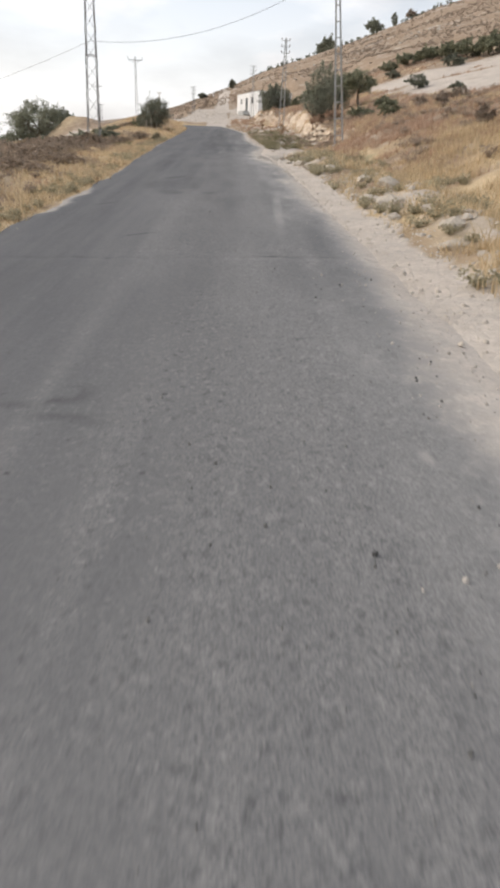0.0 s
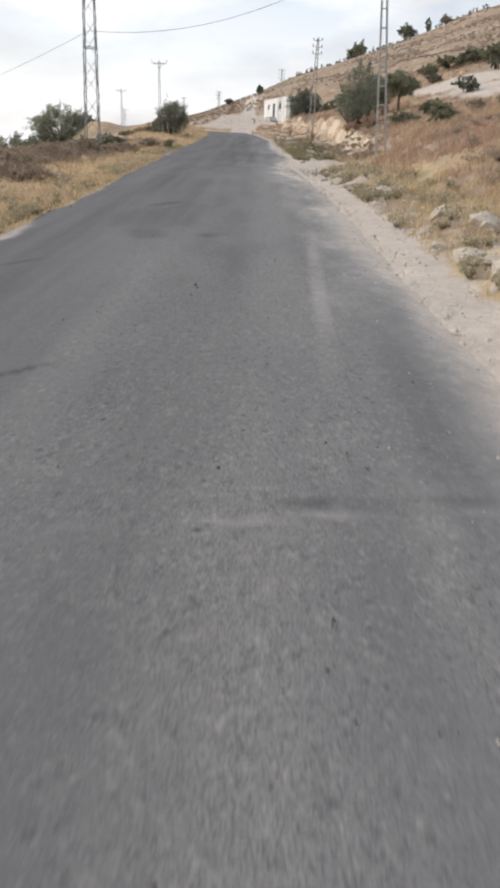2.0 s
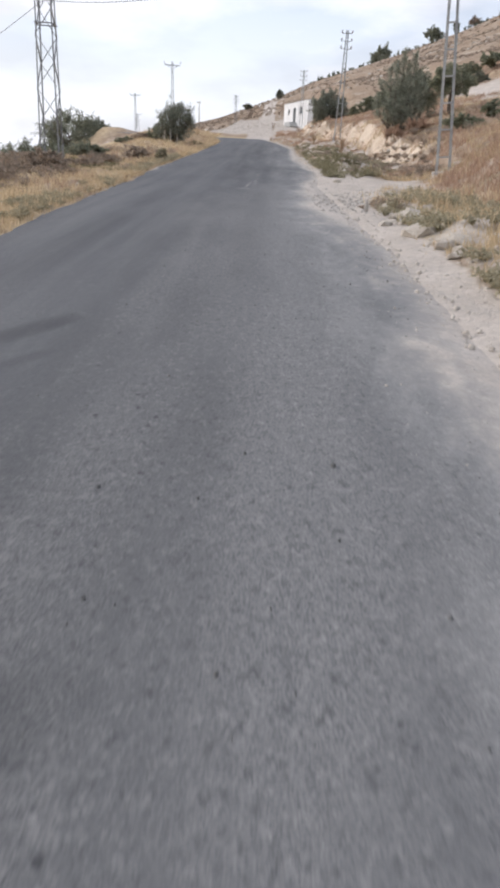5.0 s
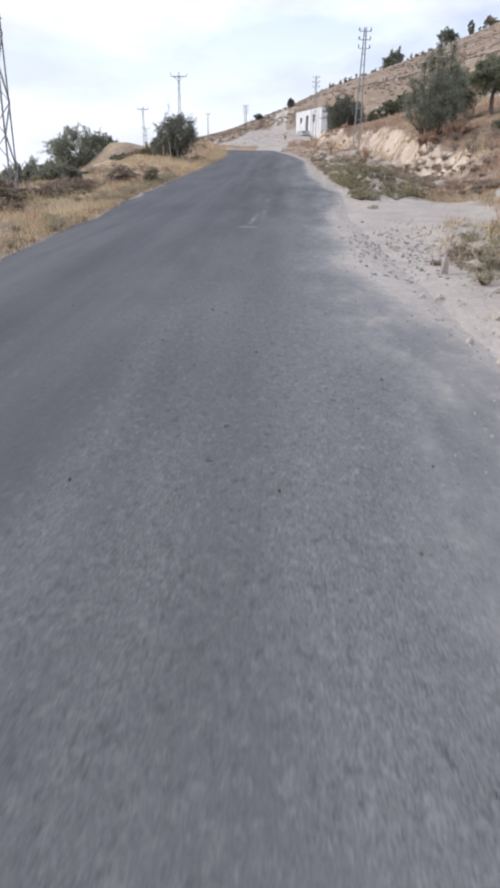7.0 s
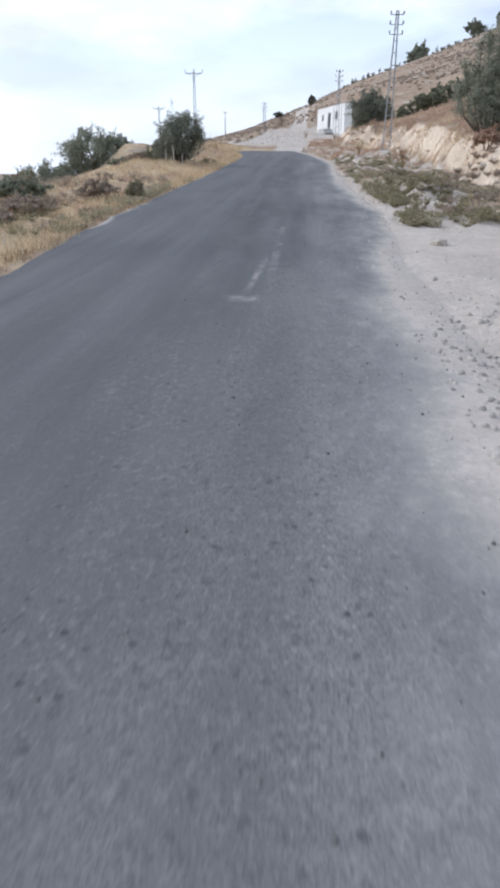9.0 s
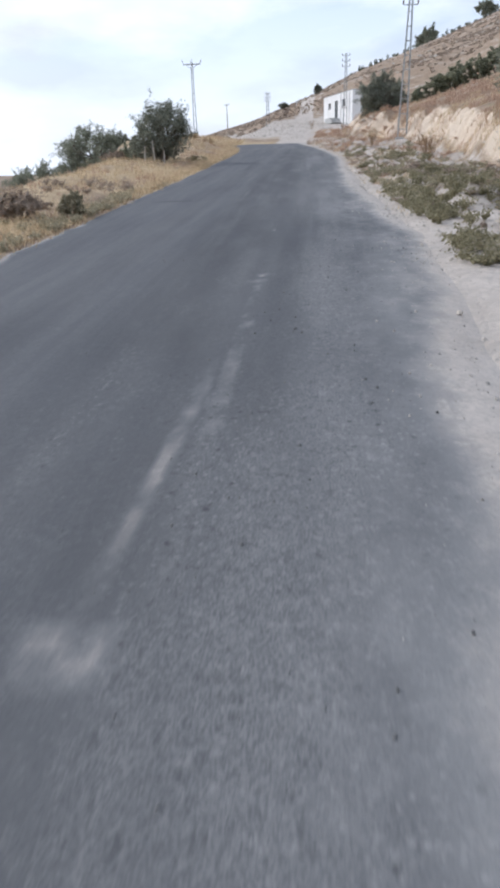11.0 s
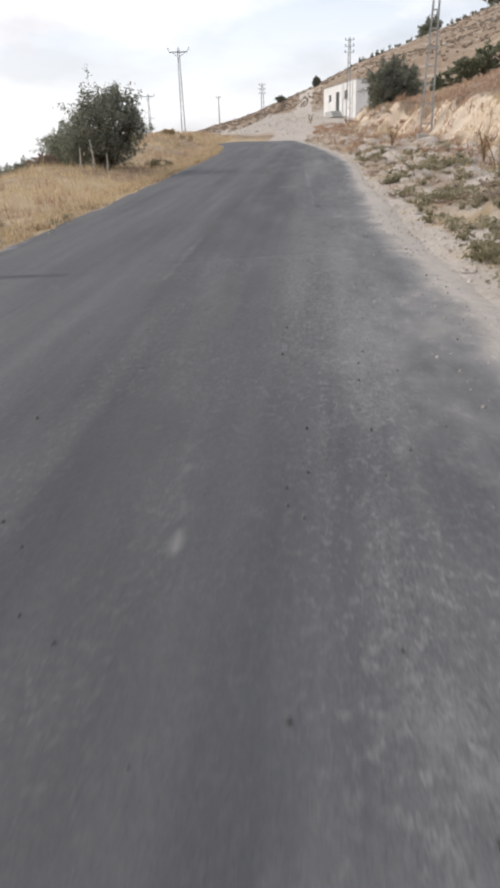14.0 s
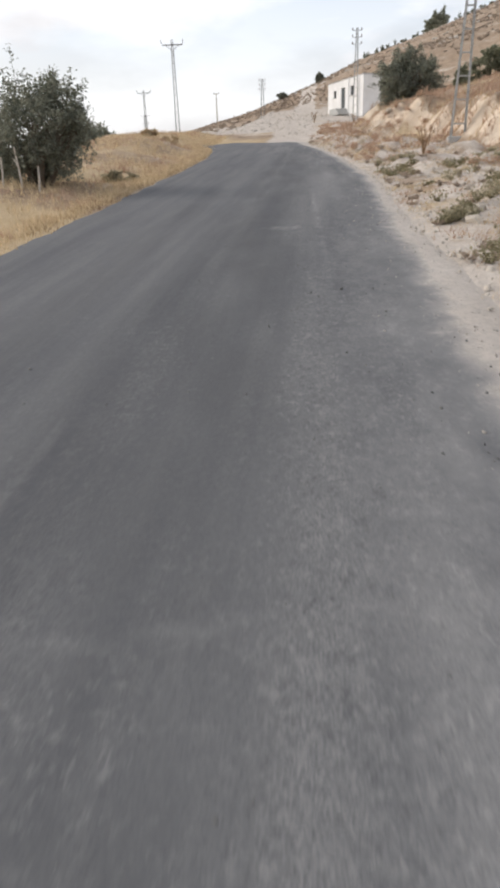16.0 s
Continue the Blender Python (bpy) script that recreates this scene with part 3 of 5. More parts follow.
        return np.exp(-(u / w) ** 4 - (v / l) ** 4)
    marks = np.maximum.reduce([0.8 * blot(-0.53, 49.45, 0.04, 0.07), 0.7 * blot(-0.49, 49.15, 0.03, 0.06), 0.7 * blot(-0.44, 48.8, 0.04, 0.06), 0.8 * blot(-0.41, 48.5, 0.04, 0.07), 0.6 * blot(-0.52, 39.7, 0.06, 1.5, -0.03), 0.75 * blot(-0.58, 37.9, 0.2, 0.17), 0.9 * blot(-0.33, 44.65, 0.08, 0.1, 0.4), 0.9 * blot(-0.38, 44.3, 0.14, 0.1, 0.3), 0.5 * blot(-0.36, 43.4, 0.045, 1.1, -0.02), 0.75 * blot(-0.33, 42.4, 0.09, 0.14),
                               0.5 * blot(-0.33, 41.2, 0.07, 0.5), 0.4 * blot(-0.32, 40.2, 0.08, 0.5), 0.26 * blot(0.5, 42.9, 0.28, 0.7), 0.24 * blot(0.55, 47.5, 0.2, 0.4),
                               0.5 * blot(0.0, 66.0, 0.05, 4.2, 0.03), 0.3 * blot(0.35, 74.5, 0.16, 1.2), 0.3 * blot(0.0, 81.0, 0.05, 3.0),
                               0.4 * blot(1.15, 26.0, 0.12, 2.0), 0.55 * blot(1.22, 3.35, 0.07, 0.28, 0.45), 0.34 * blot(1.16, 5.2, 0.16, 0.5, 0.1), 0.4 * blot(1.3, 2.6, 0.05, 0.2, -0.5), 0.28 * blot(-1.59, 55.3, 0.05, 1.7, 0.0), 0.5 * blot(-0.45, 64.5, 0.4, 0.2)])
    dust = np.maximum(dust, marks * np.clip(0.75 + 0.9 * n1 + 1.1 * fbm(xs / 0.09, yy / 0.2, 140), 0, 1.3))
    dust = np.maximum(dust, 0.55 * blot(1.08, 15.2, 0.11, 3.4, -0.05) * np.clip(0.85 + 0.5 * n1, 0, 1.1))
    dust = np.maximum(dust, 0.62 * seam * np.clip(0.5 + 0.9 * fbm(xs / 0.5, yy / 5, 142) + 0.16 * xs, 0, 1))
    worn = np.exp(-((d_right - 1.35) / 0.6) ** 2) * 0.9 + np.exp(-((d_right - 2.7) / 0.5) ** 2) * 0.35 + 0.5 * step(30, 12, np.abs(yy - 17)) * step(4.2, 2.0, d_right) + 0.5 * np.exp(-((yy - 17.5) / 3.2) ** 4) * step(4.4, 3.0, d_right)
    worn = worn * (0.55 + 0.7 * n2) + 0.5 * np.clip(lanes, 0, 1) * step(4.4, 2.6, d_right) * step(0.2, 0.8, d_right)
    worn = worn * (0.35 + 0.65 * np.maximum(step(4.4, 3.2, d_right), np.exp(-((yy - 18) / 3.5) ** 4)))
    tar = np.maximum.reduce([0.75 * crack, 0.75 * lip * np.clip(0.2 + 2.0 * fbm(xs / 0.3, yy / 3, 139), 0, 1), 0.9 * blot(-1.5, 11.45, 0.34, 0.035, 0.8), 0.75 * blot(-1.7, 22.4, 0.62, 0.16, 1.05) , 0.5 * blot(-1.5, 21.6, 0.4, 0.10, 1.0), 0.8 * blot(-2.7, 15.5, 0.4, 0.08, 1.0), 0.55 * blot(-0.4, 18.3, 0.45, 0.3, 0.5), 0.5 * blot(-1.5, 18.2, 0.35, 0.6, 0.3), 0.4 * blot(-2.0, 20.0, 0.7, 1.4, 0.2), 0.95 * blot(-1.35, 4.25, 0.4, 0.15, 0.15) * step(-0.15, 0.25, fbm(xs / 0.16, yy / 0.12, 138)), 0.5 * blot(-1.0, 3.9, 0.3, 0.06, -0.2),
                             0.95 * blot(-3.2, 54.2, 0.8, 0.1, 0.05) * step(-0.3, 0.1, n1), 0.5 * blot(-1.0, 60, 0.8, 34), 0.36 * blot(-0.35, 32, 0.6, 26), 0.4 * blot(-1.1, 24, 0.4, 7, 0.02), 0.28 * blot(-2.6, 40, 0.35, 40)])
    paint_mask(ob, np.clip(np.stack([dust, worn, np.clip(tar * (0.9 + 0.7 * n1), 0, 1), np.clip(step(52, 30, yy) * (0.1 + 0.8 * step(4.4, 2.2, d_right)) + 0.3 * n2 + 0.4 * lanes + 0.5 * haze, 0, 1)], -1), 0, 1).reshape(-1, 4))
    ob.data.shade_smooth()
    return tagged(ob, "worn grey asphalt country road with dusty edges", "road", kind="structure")


build_ground()
build_road()


# ---- poles and lines ----
def insulator(x, y, z, parent, up=1):
    return part("insulator", lathe([(0.02, 0), (0.07, 0.03), (0.03, 0.07), (0.07, 0.11), (0.03, 0.15), (0.05, 0.19), (0.02, 0.22)], 8, (x, y, z)), PORCELAIN, parent)


def lattice_tower(x, y, z, height, foot, head, turn, bays, material, label):
    """Four-legged tower of steel angles with crossed bracing on every side."""
    root = base("lattice_pylon", x, y, z, turn)

    def corner(k, h):
        s = (foot + (head - foot) * h / height) / 2
        return Vector(((-s, -s), (s, -s), (s, s), (-s, s))[k] + (h,))
    for k in range(4):
        sx, sy = ((1, 1), (-1, 1), (-1, -1), (1, -1))[k]
        part("leg", angle_bar(corner(k, -0.3), corner(k, height), 0.042, ((sx, 0, 0), (0, sy, 0))), material, root)
        part("footing", bar(corner(k, -0.5), corner(k, 0.12), 0.3, bevel=0.02), GREY_CONCRETE, root, "grey concrete footing")
    hs = [0.0]
    for i in range(bays):
        hs.append(hs[-1] + 1.0 * (1 - 0.35 * i / bays))
    hs = [h * height / hs[-1] for h in hs]
    for i in range(bays):
        for k in range(4):
            n = (k + 1) % 4
            p, q = (k, n) if (i + k) % 2 else (n, k)
            part("brace", bar(corner(p, hs[i]), corner(q, hs[i + 1]), 0.042, 0.018), material, root)
    for h in (height * 0.365, height * 0.72):
        for k in range(4):
            part("collar", bar(corner(k, h), corner((k + 1) % 4, h), 0.07, 0.03), material, root)
    for h, w in ((height - 0.3, 1.7), (height - 1.5, 1.4)):
        part("cross_arm", bar((-w, 0, h), (w, 0, h), 0.1, 0.08), material, root)
        for s in (-w, -w * 0.5, w * 0.5, w):
            insulator(s, 0, h + 0.05, root)
    return tagged(root, label, "pylon")


def ladder_pole(x, y, z, height, foot, head, turn, material, label, rungs=12, arms=((0.25, 0.9), (0.85, 0.9), (1.45, 0.9)), tilt=(0.0, 0.0)):
    """Pole of two steel channels joined by flat rungs, with cross-arms near the head."""
    root = base("ladder_pole", x, y, z, turn)
    root.matrix_world = pose(x, y, z, tilt[0], tilt[1], turn)

    def side(s, h):
        return Vector((s * (foot + (head - foot) * h / height) / 2, 0, h))
    for s in (-1, 1):
        lo, hi = side(s, -0.4), side(s, height)
        for w in (-1, 1):
            part("channel_flange", bar(lo + Vector((0, 0.05 * w, 0)), hi + Vector((0, 0.035 * w, 0)), 0.048, 0.014), material, root)
        part("channel_web", bar(lo, hi, 0.014, 0.1), material, root)
    part("footing", bar((0, 0, -0.6), (0, 0, 0.14), foot + 0.25, 0.4, 0.03), GREY_CONCRETE, root, "grey concrete footing")
    for i in range(rungs):
        h = height * ((i + 0.6) / rungs) ** 0.92
        part("rung", bar(side(-1, h), side(1, h), 0.09, 0.05), material, root)
    for down, w in arms:
        h = height - down
        part("cross_arm", bar((-w / 2, 0.06, h), (w / 2, 0.06, h), 0.06, 0.05), material, root)
        for s in (-w / 2, w / 2):
            insulator(s, 0.06, h + 0.03, root)
    return tagged(root, label, "power pole")


def arm_pole(x, y, z, height, foot, head, turn, span, label):
    """Tapered lattice pole with one wide arm whose ends turn up to carry three lines."""
    root = base("line_pole", x, y, z, turn)

    def corner(k, h):
        s = (foot + (head - foot) * h / height) / 2
        return Vector(((-s, -s), (s, -s), (s, s), (-s, s))[k] + (h,))
    for k in range(4):
        part("leg", bar(corner(k, -0.4), corner(k, height), 0.065, 0.065), DARK_STEEL, root)
    part("footing", bar((0, 0, -0.6), (0, 0, 0.15), foot + 0.4, foot + 0.4, 0.03), GREY_CONCRETE, root, "grey concrete footing")
    n = 12
    for i in range(n):
        a, b = height * i / n, height * (i + 1) / n
        for k in range(4):
            p, q = (k, (k + 1) % 4) if i % 2 else ((k + 1) % 4, k)
            part("brace", bar(corner(p, a), corner(q, b), 0.05, 0.02), DARK_STEEL, root)
    h = height - 0.45
    part("cross_arm", bar((-span / 2, 0, h), (span / 2, 0, h), 0.13, 0.13), DARK_STEEL, root)
    for s in (-1, 1):
        part("strut", bar((s * span / 2 * 0.75, 0, h), (0, 0, h - 0.7), 0.06, 0.06), DARK_STEEL, root)
        part("arm_end", bar((s * span / 2, 0, h - 0.05), (s * (span / 2 + 0.18), 0, h + 0.42), 0.09, 0.09), DARK_STEEL, root)
        insulator(s * (span / 2 + 0.18), 0, h + 0.4, root)
    insulator(0, 0, height, root)
    return tagged(root, label, "power pole")


lattice_tower(-8.17, 43.6, gz(-8.17, 43.6), 13.0, 0.74, 0.34, 4, 17, DARK_STEEL, "tall weathered steel lattice pylon standing in dry brush").rotation_euler.y = radians(1.4)
ladder_pole(6.66, 43.7, gz(6.66, 43.7), 9.2, 0.48, 0.17, 0, STEEL, "pale galvanised ladder pole on the stony slope", 11, tilt=(0, -4.9))
ladder_pole(5.95, 84.5, gz(5.95, 84.5), 14.25 - gz(5.95, 84.5), 0.58, 0.13, 0, STEEL, "pale galvanised ladder pole at the foot of the cut bank", 11, tilt=(0, 1.1))
ladder_pole(3.95, 130.5, gz(3.95, 130.5), 16.8 - gz(3.95, 130.5), 0.46, 0.14, 0, STEEL, "pale ladder pole beside the white house", 11)
arm_pole(-19.55, 153.7, gz(-19.55, 153.7), 20.1 - gz(-19.55, 153.7), 0.55, 0.22, 6, 2.6, "tall lattice line pole with a wide upturned arm")

ladder_pole(-8.2, 163.0, gz(-8.2, 163.0), 16.1 - gz(-8.2, 163.0), 0.5, 0.2, 0, DARK_STEEL, "slim grey ladder pole on the rubble slope", 8)
arm_pole(-38.6, 214.6, gz(-38.6, 214.6), 20.3 - gz(-38.6, 214.6), 0.5, 0.24, 6, 2.7, "distant lattice line pole with a cross arm")
ladder_pole(-35.0, 199.0, gz(-35.0, 199.0), 14.4 - gz(-35.0, 199.0), 0.6, 0.3, 0, DARK_STEEL, "short distant pole with two cross arms", 6, ((0.2, 1.8), (1.6, 1.2)))


def mast(x, y, top, label):
    """A plain tapered timber pole."""
    z = gz(x, y)
    root = base("timber_pole", x, y, z, 0)
    part("shaft", lathe([(0.12, -0.4), (0.11, 0.0), (0.09, (top - z) * 0.6), (0.07, top - z)], 8), DRY_WOOD, root)
    part("cross_arm", bar((-0.45, 0, top - z - 0.25), (0.45, 0, top - z - 0.25), 0.09, 0.09), DRY_WOOD, root)
    for s in (-0.4, 0.4):
        insulator(s, 0, top - z - 0.2, root)
    return tagged(root, label, "power pole")


mast(-17.0, 176.2, 15.8, "plain weathered timber pole on the far slope")


def cable(points, sag, label, radius=0.011):
    a, b = Vector(points[0]), Vector(points[1])
    pts = [a.lerp(b, i / 24) - Vector((0, 0, sag * 4 * (i / 24) * (1 - i / 24))) for i in range(25)]
    v, f = tube(pts, [radius] * 25, 5)
    return tagged(raw("overhead_cable", v, f, CABLE), label, "cable")


cable([(-8.08, 43.6, 7.7), (5.85, 43.7, gz(6.66, 43.7) + 9.0)], 1.15, "thin sagging cable strung across the road")
cable([(-8.08, 43.6, 7.7), (-36.5, 80.0, 5.9)], 0.6, "thin sagging cable running down to the valley")


# ---- the white house ----
def build_house():
    # the door front runs away from the road; its far end stands at the left
    root = base("house", 5.35, 140.8, 10.3, 110)
    L, D, H = 11.5, 7.0, 3.45

    def wall_with_holes(name, length, holes, place, material):
        """A wall slab 0.25 thick along its x, with rectangular holes (x0, x1, z0, z1) cut right through."""
        xs = sorted({0, length, *[h[0] for h in holes], *[h[1] for h in holes]})
        zs = sorted({-2.6, H, *[h[2] for h in holes], *[h[3] for h in holes]})
        bm = bmesh.new()
        for x0, x1 in zip(xs, xs[1:]):
            for z0, z1 in zip(zs, zs[1:]):
                if any(h[0] <= x0 and x1 <= h[1] and h[2] <= z0 and z1 <= h[3] for h in holes):
                    continue
                c = bmesh.ops.create_cube(bm, size=1.0)["verts"]
                bmesh.ops.transform(bm, matrix=Matrix.Translation(((x0 + x1) / 2, 0.125, (z0 + z1) / 2)) @ Matrix.Diagonal((x1 - x0, 0.25, z1 - z0, 1)), verts=c)
        bmesh.ops.remove_doubles(bm, verts=bm.verts[:], dist=0.001)
        bmesh.ops.transform(bm, matrix=place, verts=bm.verts[:])
        return part(name, bm, material, root)
    # local x runs along the door front, away from the corner; local y goes out to the door side
    front = pose(0, -0.25, 0)
    door, win1, win2 = (5.6, 6.9, 0.35, 2.65), (8.6, 9.5, 1.75, 2.55), (2.7, 3.9, 1.6, 2.6)
    wall_with_holes("wall", L, [door, win1, win2], front, WHITE_WALL)
    wall_with_holes("wall", L, [], pose(0, -D, 0), WHITE_WALL)
    for x in (0, L):
        bm = bar((x + (0.125 if x == 0 else -0.125), -D / 2, -2.6), (x + (0.125 if x == 0 else -0.125), -D / 2, H), 0.25, D - 0.5)
        bmesh.ops.rotate(bm, cent=(0, 0, 0), matrix=Matrix.Identity(3), verts=bm.verts)
        part("wall", bm, WHITE_WALL, root)
    part("roof", bar((L / 2, -D / 2, H - 0.02), (L / 2, -D / 2, H + 0.1), L + 0.06, D + 0.06, 0.02), GREY_CONCRETE, root, "flat grey concrete roof slab")
    d = part("door", bar(((door[0] + door[1]) / 2, -0.17, door[2]), ((door[0] + door[1]) / 2, -0.17, door[3]), door[1] - door[0], 0.05), DARK_DOOR, root, "dark painted metal door")
    part("handle", bar((door[0] + 0.15, -0.12, 1.35), (door[0] + 0.15, -0.12, 1.5), 0.03), STEEL, d)
    for w in (win1, win2):
        f = part("window", bar(((w[0] + w[1]) / 2, -0.2, w[2]), ((w[0] + w[1]) / 2, -0.2, w[3]), w[1] - w[0], 0.03), GLASS_DARK, root, "small dark window")
        for z in (w[2] + 0.03, w[3] - 0.03):
            part("frame", bar((w[0], -0.16, z), (w[1], -0.16, z), 0.06, 0.06), DARK_DOOR, f)
        part("sill", bar((w[0] - 0.1, 0.03, w[2] - 0.05), (w[1] + 0.1, 0.03, w[2] - 0.05), 0.2, 0.06), GREY_CONCRETE, f)
    for i in range(4):
        part("step", bar((door[0] - 0.5 - 0.32 * i, 0.7, 0.35 - 0.18 * (i + 1)), (door[1] + 0.4, 0.7, 0.35 - 0.18 * (i + 1)), 1.4, 0.19, 0.01), GREY_CONCRETE, root)
    for x in (1.2, 4.4):
        part("pilaster", bar((x, 0.06, -2.5), (x, 0.06, H), 0.25, 0.12, 0.01), WHITE_WALL, root)
    return tagged(root, "low white single-storey house with a dark door", "house")


build_house()


# ---- trees, shrubs and grass ----
def leaves_at(rng, p, size, long=2.2):
    """Pointed four-cornered leaves at the places p, turned every way."""
    n = len(p)
    a = rng.normal(size=(n, 3))
    a /= np.linalg.norm(a, axis=1)[:, None]
    b = np.cross(a, rng.normal(size=(n, 3)))
    b /= np.linalg.norm(b, axis=1)[:, None]
    s = size * rng.uniform(0.55, 1.35, n)[:, None]
    v = np.stack([p - a * s * long / 2, p + b * s / 2, p + a * s * long / 2, p - b * s / 2], 1)
    return v.reshape(-1, 3), np.arange(n * 4).reshape(-1, 4)


class Tubes:
    """Collects tapered tubes into one mesh."""

    def __init__(self):
        self.v, self.f = [], []

    def add(self, points, radii, sides=5):
        v, f = tube(points, radii, sides)
        n = len(self.v)
        self.v.extend(v)
        self.f.extend([tuple(i + n for i in q) for q in f])


def tree(name, x, y, high, wide, leaf, label, category="tree", seed=1, twigs=150, leaves=8000, size=0.09, stem=0.12, bare=0.06, lean=(0, 0), z=None, trunks=1, lumps=0.32, up=0.35, shoots=0.12, bark=None, group="", reach=1.2):
    """Trunks fork into limbs, limbs into many leafy twigs that end on a lumpy outline; some shoots stand proud of it."""
    rng = np.random.default_rng(seed)
    zb = gz(x, y) - 0.04 if z is None else z
    root = base(name, x, y, zb, 0)
    wood = Tubes()
    cz, ch = high * (bare + (1 - bare) * 0.48), high * (1 - bare) * 0.52
    limbs = []
    for k in range(trunks):
        a = 2 * math.pi * k / trunks + seed
        off = 0 if trunks == 1 else wide * 0.06
        foot = np.array([math.cos(a) * off, math.sin(a) * off, -0.12])
        top = np.array([math.cos(a) * off * 3 + lean[0] * 0.4, math.sin(a) * off * 3 + lean[1] * 0.4, high * (bare + 0.3)])
        mid = (foot + top) / 2 + rng.normal(size=3) * 0.02 * wide
        wood.add([foot, mid, top], [stem * 1.25, stem, stem * 0.7], 8)
        limbs.append(top)
        limbs.append(mid * 0.35 + top * 0.65)
        if bare < 0.2:
            limbs.append(mid)
    nl = max(5, twigs // 14)
    nodes = []
    for i in range(nl):
        d = rng.normal(size=3)
        d[2] = abs(d[2]) * 0.7 - 0.15
        d /= np.linalg.norm(d)
        e = np.array([d[0] * wide * 0.3 + lean[0] * 0.5, d[1] * wide * 0.3 + lean[1] * 0.5, cz + d[2] * ch * 0.5])
        s = limbs[int(rng.integers(len(limbs)))]
        m = (s + e) / 2 + rng.normal(size=3) * 0.03 * wide
        wood.add([s, m, e], [stem * 0.5, stem * 0.34, stem * 0.2], 6)
        nodes += [m, e]
    nodes = np.array(nodes)
    per = max(6, leaves // twigs)
    spots = []
    for i in range(twigs):
        d = rng.normal(size=3)
        d /= np.linalg.norm(d)
        lump = 1 + lumps * (math.sin(d[0] * 5 + seed) * math.cos(d[1] * 4 + seed * 2) + 0.6 * math.sin(d[2] * 7 + d[0] * 6 + seed)) * 0.7
        r = rng.uniform(0.45, 1.0) ** 0.5 * lump
        if rng.uniform() < shoots:
            r *= rng.uniform(1.04, reach if d[2] > 0 else 1.15)
        taper = 1 - 0.35 * max(0, d[2])
        e = np.array([d[0] * wide / 2 * r * taper + lean[0] * (d[2] + 1) / 2, d[1] * wide / 2 * r * taper + lean[1] * (d[2] + 1) / 2, cz + d[2] * ch * r])
        e[2] = max(e[2], rng.uniform(0.03, 0.14) * high)
        s = nodes[np.argmin(np.linalg.norm(nodes - e, axis=1) + rng.uniform(0, 0.25 * wide, len(nodes)))]
        m = s * 0.4 + e * 0.6 + np.array([0, 0, up * 0.12 * high]) * rng.uniform(-0.6, 0.6) + rng.normal(size=3) * 0.02 * wide
        if i % 2 == 0:
            wood.add([s, m, e], [stem * 0.15, stem * 0.09, stem * 0.03], 4)
        t = rng.uniform(0.12, 1.04, per)[:, None]
        curve = (1 - t) ** 2 * s + 2 * t * (1 - t) * m + t ** 2 * e
        spots.append(curve + rng.normal(size=(per, 3)) * (0.035 * min(wide, high) * (1.15 - 0.6 * t)))
    raw("trunk", wood.v, wood.f, bark or BARK, root)
    v, f = leaves_at(rng, np.concatenate(spots), size)
    v[:, 2] = np.maximum(v[:, 2], 0.0)
    quads("crown", v, f, leaf, root)
    return tagged(root, label, category, group)


